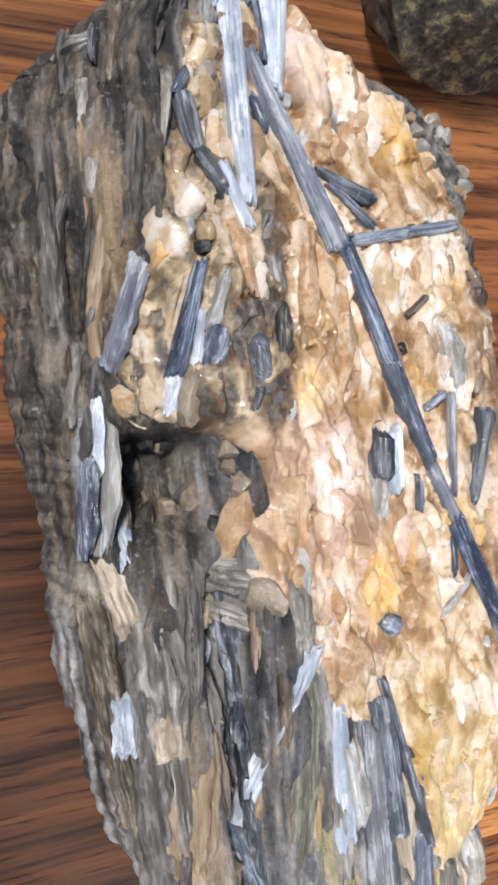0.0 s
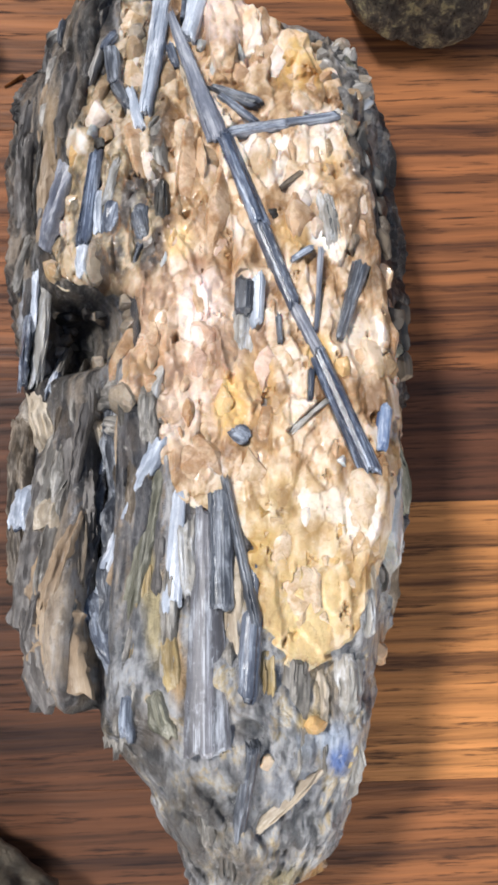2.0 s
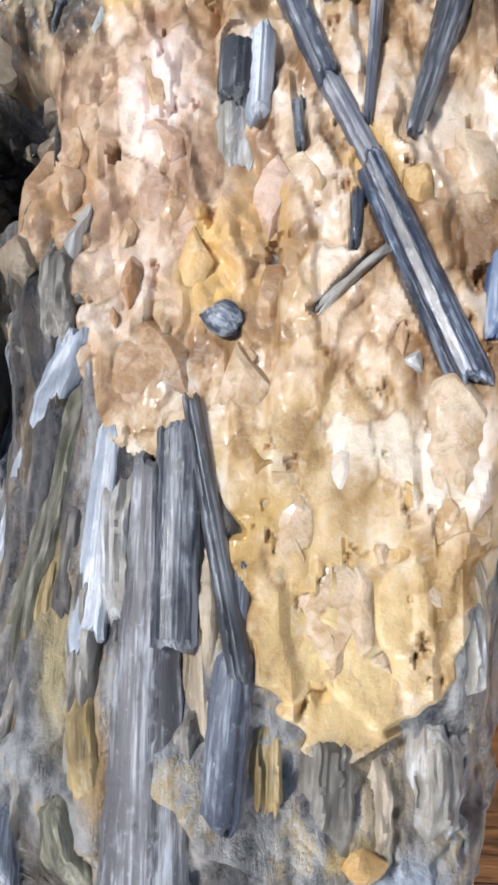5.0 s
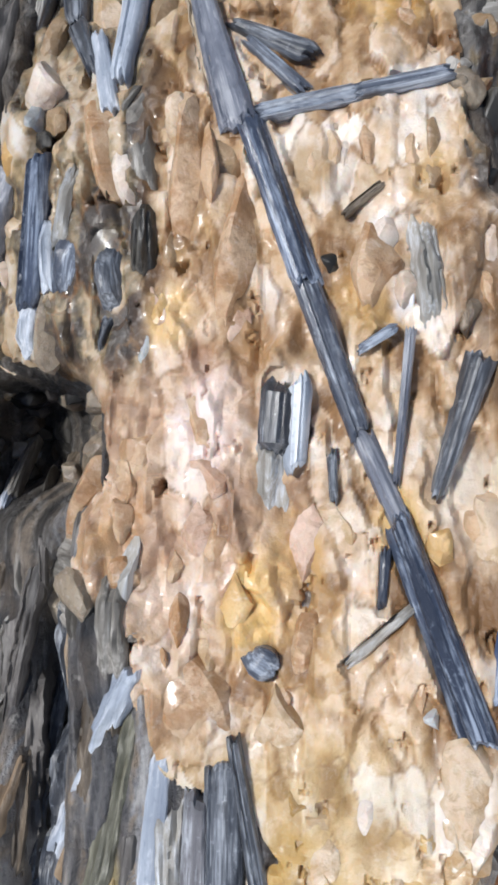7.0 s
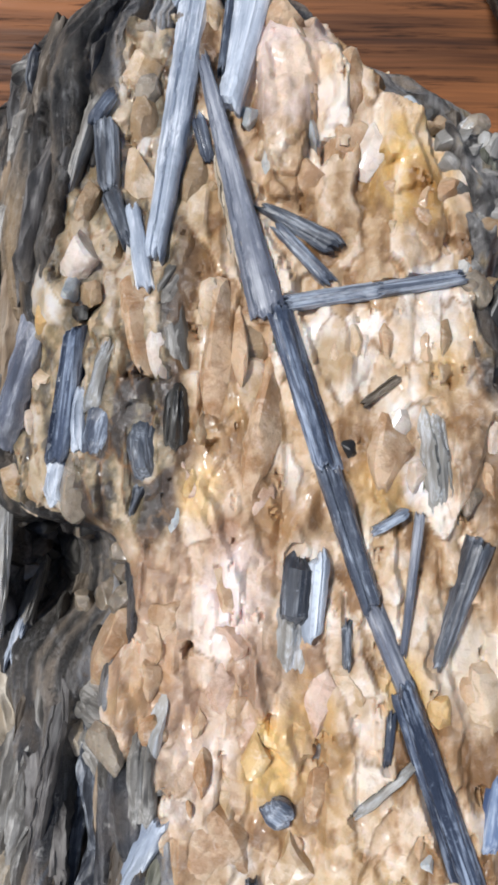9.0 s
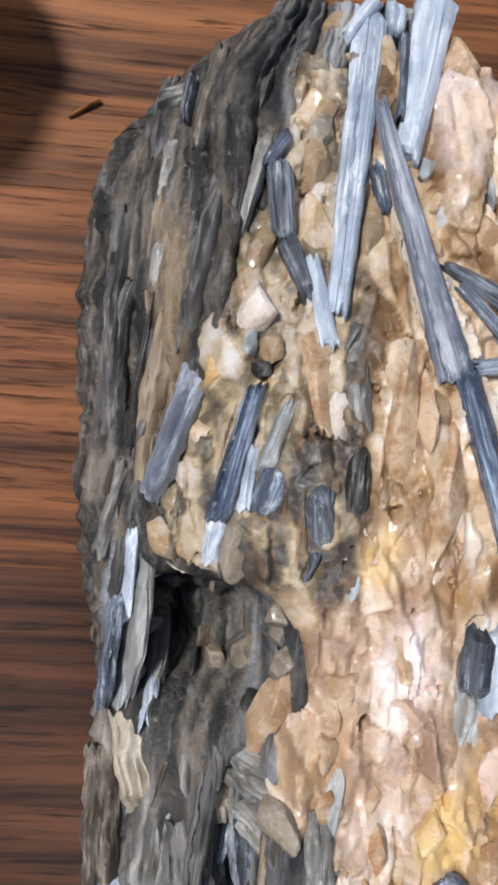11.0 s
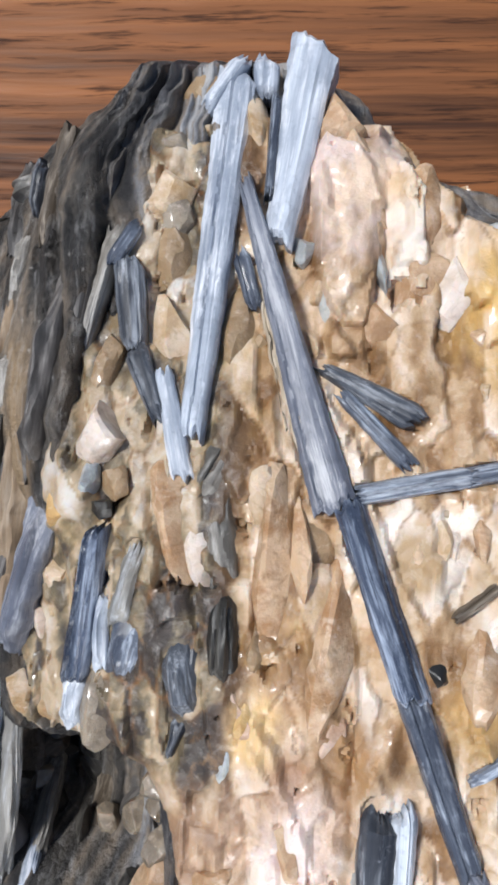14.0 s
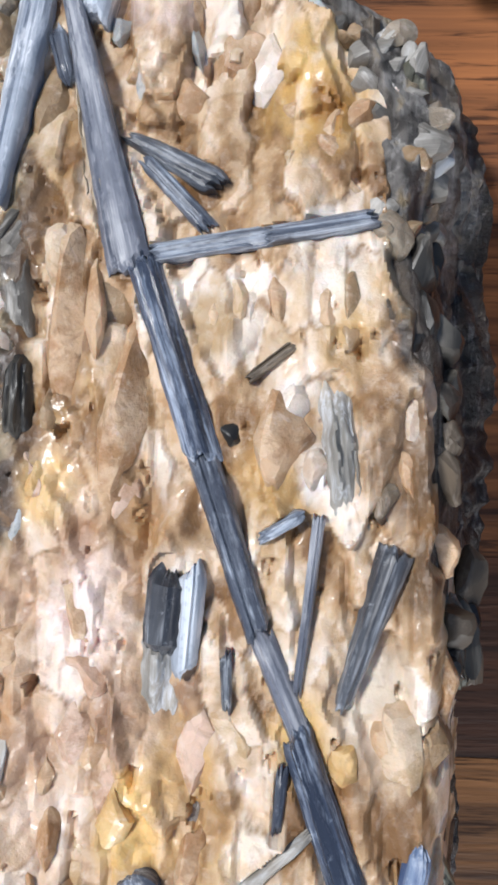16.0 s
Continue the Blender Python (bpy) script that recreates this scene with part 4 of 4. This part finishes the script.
lump(-10.3, 26.2, 7.7, 6.9, 8.0, 0, "yellow", 2.5)
lump(-12.5, 20.2, 4.3, 6.0, 5.0, 0, "ice", 2.5)
lump(-23.4, -3.0, 8.0, 15.2, 10.0, -25, "peach", 3.0)
lump(-15.9, 0.6, 5.1, 12.7, 9.0, -10, "peach", 3.0)
lump(-5.0, -7.2, 8.4, 9.3, 8.0, 0, "pink", 1.5)
lump(-3.1, 2.1, 10.1, 9.2, 9.0, 0, "pink", 2.5)
lump(0.4, -17.7, 5.7, 12.3, 8.0, -8, "yellow", 2.5)
lump(-7.0, -19.3, 7.4, 9.1, 9.0, 0, "peach", 2.5)
lump(16.0, -5.6, 7.4, 12.3, 8.0, 0, "cream", 2.0)
lump(-21.6, -15.7, 9.0, 9.0, 8.0, 0, "smoke", 3.0)
lump(-15.0, -14.2, 4.1, 14.8, 6.0, -8, "pale", 3.0)
lump(33.6, -42.2, 10.2, 17.2, 7.0, 0, "cream", 0.4)
lump(24.9, -56.1, 11.6, 12.3, 8.0, 0, "yellow", 0.5)
lump(13.4, -52.3, 7.1, 18.1, 8.0, 0, "cream", 0.5)
lump(10.2, -45.7, 5.6, 8.7, 5.0, 0, "ochre", 0.5)
lump(19.7, -38.8, 11.9, 17.5, 8.0, 0, "cream", 0.5)
lump(6.9, -35.3, 8.9, 14.6, 8.0, 0, "cream", 1.0)
lump(29.6, -9.7, 4.8, 8.9, 6.0, 0, "yellow", 2.0)
lump(37.4, -11.9, 7.5, 21.8, 8.0, 0, "cream", 1.0)
lump(16.6, -60.6, 12.4, 17.0, 6.0, 0, "cream", 0.3)
lump(25.7, -58.7, 12.3, 14.6, 8.0, 0, "yellow", 0.6)
lump(11.2, -46.3, 10.6, 23.5, 8.0, 0, "cream", 0.6)
lump(32.7, -46.1, 10.3, 20.7, 8.0, 0, "cream", 0.8)
lump(39.7, -78.2, 6.6, 7.9, 8.0, 0, "peach", 0.0)
lump(41.0, -44.8, 7.6, 25.2, 9.0, 0, "ice", 0.0)
lump(19.9, -91.0, 6.3, 3.8, 5.0, 0, "yellow", 1.0)
lump(8.9, -97.3, 3.8, 3.8, 5.0, 0, "cream", 1.5)


# ---- grains that fill the quartz, and fibres that cover the grey rock ----
def in_quartz(x, y):
    return quartz_side(x, y) > 0


def seat_gap(x, y, x0, y0, x1, y1, half):
    """Distance from a place to the edge of a blade."""
    dx, dy = x1 - x0, y1 - y0
    s = min(max(((x - x0) * dx + (y - y0) * dy) / (dx * dx + dy * dy), 0), 1)
    return math.hypot(x - x0 - s * dx, y - y0 - s * dy) - half


def fill():
    rnd = random.Random(5)
    put, tries = [], 0
    while len(put) < 70 and tries < 20000:
        tries += 1
        y = rnd.uniform(-76, 105)
        x = rnd.uniform(-42, 45)
        if not in_quartz(x, y):
            continue
        w = rnd.uniform(3.2, 7.5)
        if any((x - a) ** 2 + ((y - b) * 0.7) ** 2 < (0.36 * (w + c)) ** 2 for a, b, c in put):
            continue
        if any(seat_gap(x, y, *seat) < w * 0.42 for seat in SEATS):
            continue
        put.append((x, y, w))
        lower = y < -36
        tint = rnd.random()
        if lower:
            kind = "cream" if tint < 0.5 else "yellow" if tint < 0.68 else "peach" if tint < 0.9 else "white"
        elif x < -14 and y > 18:
            kind = "tan" if tint < 0.35 else "cream" if tint < 0.6 else "white" if tint < 0.72 else "smoke" if tint < 0.86 else "peach"
        elif y < 28 and x < 16:
            kind = "pink" if tint < 0.4 else "peach" if tint < 0.85 else "cream"
        else:
            kind = "peach" if tint < 0.55 else "tan" if tint < 0.7 else "cream" if tint < 0.92 else "white"
        lump(x, y, w, w * rnd.uniform(1.1, 2.3), rnd.uniform(4, 7), rnd.uniform(-12, 12), kind, rnd.uniform(0.2, 1.8) * (0.5 if lower else 1), "quartz_grain")


def cover():
    rnd = random.Random(11)
    put, tries = [], 0
    while len(put) < 60 and tries < 20000:
        tries += 1
        y = rnd.uniform(-122, 106)
        x = rnd.uniform(keyed(LEFT, y) + 4, keyed(RIGHT, y) - 3)
        if -97 < y < -78 and x < -26:
            continue
        if in_quartz(x, y) or (x + 35) ** 2 + (y - 6) ** 2 < 190 or y > 90 and x > -20:
            continue
        w = rnd.uniform(1.8, 4.2)
        l = w * rnd.uniform(2.5, 7)
        if x > 30 and y > -10:
            l = w * rnd.uniform(1.0, 1.8)
        if any((x - a) ** 2 + ((y - b) * 0.35) ** 2 < (0.4 * (w + c)) ** 2 for a, b, c in put):
            continue
        if y < -70 and x > -25 and rnd.random() < 0.85:
            continue
        put.append((x, y, w))
        lean = (x + 10) * 0.004 if y < 0 else -0.16 if x < -15 else 0.05
        lean += rnd.uniform(-0.12, 0.12)
        dx, dy = -math.sin(lean) * l / 2, math.cos(lean) * l / 2
        tint = rnd.random()
        low, right = y < -60 and x > -25, x > 25
        if low:
            kind = "mica" if tint < 0.35 else "pale" if tint < 0.55 else "steel" if tint < 0.7 else "moss" if tint < 0.85 else "cream"
        elif right:
            kind = "brown" if tint < 0.35 else "slate" if tint < 0.6 else "mica" if tint < 0.85 else "moss"
        else:
            kind = "slate" if tint < 0.42 else "mica" if tint < 0.6 else "brown" if tint < 0.75 else "dark" if tint < 0.85 else "silver" if tint < 0.92 else "tan"
        blade(x + dx, y + dy, x - dx, y - dy, w, w * rnd.uniform(0.6, 1.2), rnd.uniform(2, 3.2), kind, rnd.uniform(0.1, 1.0) - (0 if kind in EARTHY else 1.0))


fill()
cover()
corner = random.Random(47)
for _ in range(46):
    y = corner.uniform(58, 90)
    x = keyed(QUARTZ_RIGHT, y) + corner.uniform(-3, 11)
    if x < keyed(RIGHT, y) - 4:
        w = corner.uniform(2.5, 6)
        lump(x, y, w, w * corner.uniform(0.9, 1.5), w * 0.9, corner.uniform(0, 180), corner.choice(("mica", "pale", "mica", "tan", "smoke")), corner.uniform(0.5, 2.5), "grey_grain")
# Near-black grains carry the right flank's painted shade along its upper edge.
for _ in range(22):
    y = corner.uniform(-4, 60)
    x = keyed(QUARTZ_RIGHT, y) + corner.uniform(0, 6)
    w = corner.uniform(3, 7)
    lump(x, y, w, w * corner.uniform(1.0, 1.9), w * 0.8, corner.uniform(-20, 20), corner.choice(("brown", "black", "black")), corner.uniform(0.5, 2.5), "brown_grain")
rubble = random.Random(31)
for _ in range(26):
    lump(rubble.uniform(-48, -21), rubble.uniform(-4, 15), rubble.uniform(3, 7), rubble.uniform(3, 8), rubble.uniform(4, 7), rubble.uniform(0, 180), rubble.choice(("brown", "slate", "black", "smoke")), rubble.uniform(0, 1.5), "cavity_grain")


# ---- neighbouring stones ----
def stone(name, x, y, rx, ry, rz, material, label, seed, cuts=10):
    rnd = random.Random(seed)
    bm = bmesh.new()
    bmesh.ops.create_icosphere(bm, subdivisions=5, radius=1)
    planes = []
    for _ in range(cuts):
        v = Vector((rnd.gauss(0, 1), rnd.gauss(0, 1), rnd.gauss(0.2, 0.9))).normalized()
        planes.append((v, rnd.uniform(0.68, 0.9)))
    for v in bm.verts:
        for p, d in planes:
            over = v.co.dot(p) - d
            if over > 0:
                v.co -= p * over * 0.9
        q = v.co + Vector((seed, 0, 0))
        v.co *= 1 + 0.09 * noise.noise(q * 2.2) + 0.05 * noise.noise(q * 6) + 0.03 * noise.noise(q * 13) + 0.012 * noise.noise(q * 30)
        v.co.z = max(v.co.z, -0.62)
    low = min(v.co.z for v in bm.verts)
    me = bpy.data.meshes.new(name)
    for v in bm.verts:
        v.co = Vector((v.co.x * rx, v.co.y * ry, (v.co.z - low) * rz)) / 1000
    bm.to_mesh(me)
    bm.free()
    me.polygons.foreach_set("use_smooth", [True] * len(me.polygons))
    me.materials.append(material)
    ob = new(name, me)
    ob.location = (x / 1000, y / 1000, 0)
    return tagged(ob, label, "rock", "loose rocks beside the specimen")


def stone_material(name, stops, metal=0.0, gloss=0.5, size=1.0):
    n = Nodes(name)
    v = n.mapped((1, 1, 1))
    zone, grit = n.noise(v, 110 * size, 7, 0.75, 0.3), n.noise(v, 420 * size, 6, 0.75)
    tone = n.ramp(zone, stops)
    tone = n.mix(n.span(grit, 0, 0.55, 0.53, 0.72), tone, scaled(stops[0][1], 0.6))
    bump = n.add("Math", {0: zone, 1: grit}, operation="ADD").outputs[0]
    return n.finish(tone, n.span(grit, gloss - 0.15, gloss + 0.25), bump, 0.0016, 0.9, Metallic=metal)


stone("ore_cobble", 66, 143, 31, 36, 30, stone_material("ore", [(0.36, (0.024, 0.020, 0.017)), (0.48, (0.075, 0.062, 0.05)), (0.56, (0.16, 0.13, 0.09)), (0.62, (0.42, 0.36, 0.19)), (0.7, (0.13, 0.055, 0.05))], 0.55, 0.32, 2.2), "dark rounded ore cobble with dull brassy glints on the table", 3, 18)
stone("pale_rock", -111, 121, 30, 30, 27, stone_material("pale", [(0.35, (0.36, 0.29, 0.23)), (0.5, (0.6, 0.51, 0.43)), (0.65, (0.76, 0.69, 0.62))]), "pale pinkish grainy rock lying on the table", 8)
stone("pink_rock", -20, 164, 17, 18, 14, stone_material("pinkish", [(0.35, (0.4, 0.27, 0.2)), (0.55, (0.62, 0.48, 0.4)), (0.7, (0.72, 0.6, 0.52))]), "small pinkish white rock behind the specimen", 14)
stone("brown_rock", -82, -152, 34, 34, 28, stone_material("brownish", [(0.35, (0.07, 0.06, 0.045)), (0.55, (0.17, 0.14, 0.10)), (0.7, (0.28, 0.23, 0.16))]), "dull grey-brown rock lying on the table", 21)


# ---- table of glued oak boards ----
table = tagged(new("table"), "varnished brown oak tabletop of glued boards with open grain", "table")
# the last tone is a darkened oak that paints shade on the table
tones = (((0.47, 0.195, 0.058), (0.055, 0.019, 0.006)), ((0.29, 0.108, 0.034), (0.04, 0.013, 0.005)), ((0.10, 0.036, 0.015), (0.018, 0.006, 0.003)), ((0.25, 0.090, 0.029), (0.036, 0.011, 0.005)), ((0.10, 0.037, 0.014), (0.018, 0.006, 0.003)))
woods = [wood_material("oak_%d" % (i + 1), a, b) for i, (a, b) in enumerate(tones)]
edges = ((-560, -430, 1), (-430, -300, 3), (-300, -205, 0), (-205, -122, 1), (-122, -38, 0), (-38, 4, 2), (4, 88, 3), (88, 170, 1), (170, 270, 0), (270, 400, 3), (400, 540, 1))
pieces = []
for i, (a, b, k) in enumerate(edges):
    shift = 0.31 * (i % 4) - 0.4
    # left pieces of these boards take the dark tone, as painted shadow
    if -210 < a < -100:
        pieces += [(a, b, 4, -0.7, 0.006, shift), (a, b, k, 0.006, 0.7, shift)]
    else:
        pieces.append((a, b, k, -0.7, 0.7, shift))
for a, b, k, x0, x1, shift in pieces:
    bm = bmesh.new()
    bmesh.ops.create_cube(bm, size=1)
    for v in bm.verts:
        v.co = Vector((v.co.x * (x1 - x0 - 0.00002) + (x0 + x1) / 2 - shift, v.co.y * ((b - a) / 1000 - 0.00002), v.co.z * 0.026))
    bmesh.ops.bevel(bm, geom=bm.edges[:], offset=0.00012, segments=1, affect="EDGES")
    me = bpy.data.meshes.new("board")
    bm.to_mesh(me)
    bm.free()
    me.materials.append(woods[k])
    ob = new("board", me)
    ob.parent = table
    ob.location = (shift, (a + b) / 2000, -0.013)

bm = bmesh.new()
bmesh.ops.create_cone(bm, segments=7, radius1=0.0012, radius2=0.0005, depth=0.0075, cap_ends=True)
me = bpy.data.meshes.new("wood_splinter")
for v in bm.verts:
    v.co.x *= 0.45
bm.to_mesh(me)
bm.free()
me.materials.append(woods[0])
splinter = tagged(new("wood_splinter", me), "tiny pale splinter lying on the tabletop", "splinter")
splinter.matrix_world = pose(-0.0665, 0.105, 0.0006, 90, 0, -58)
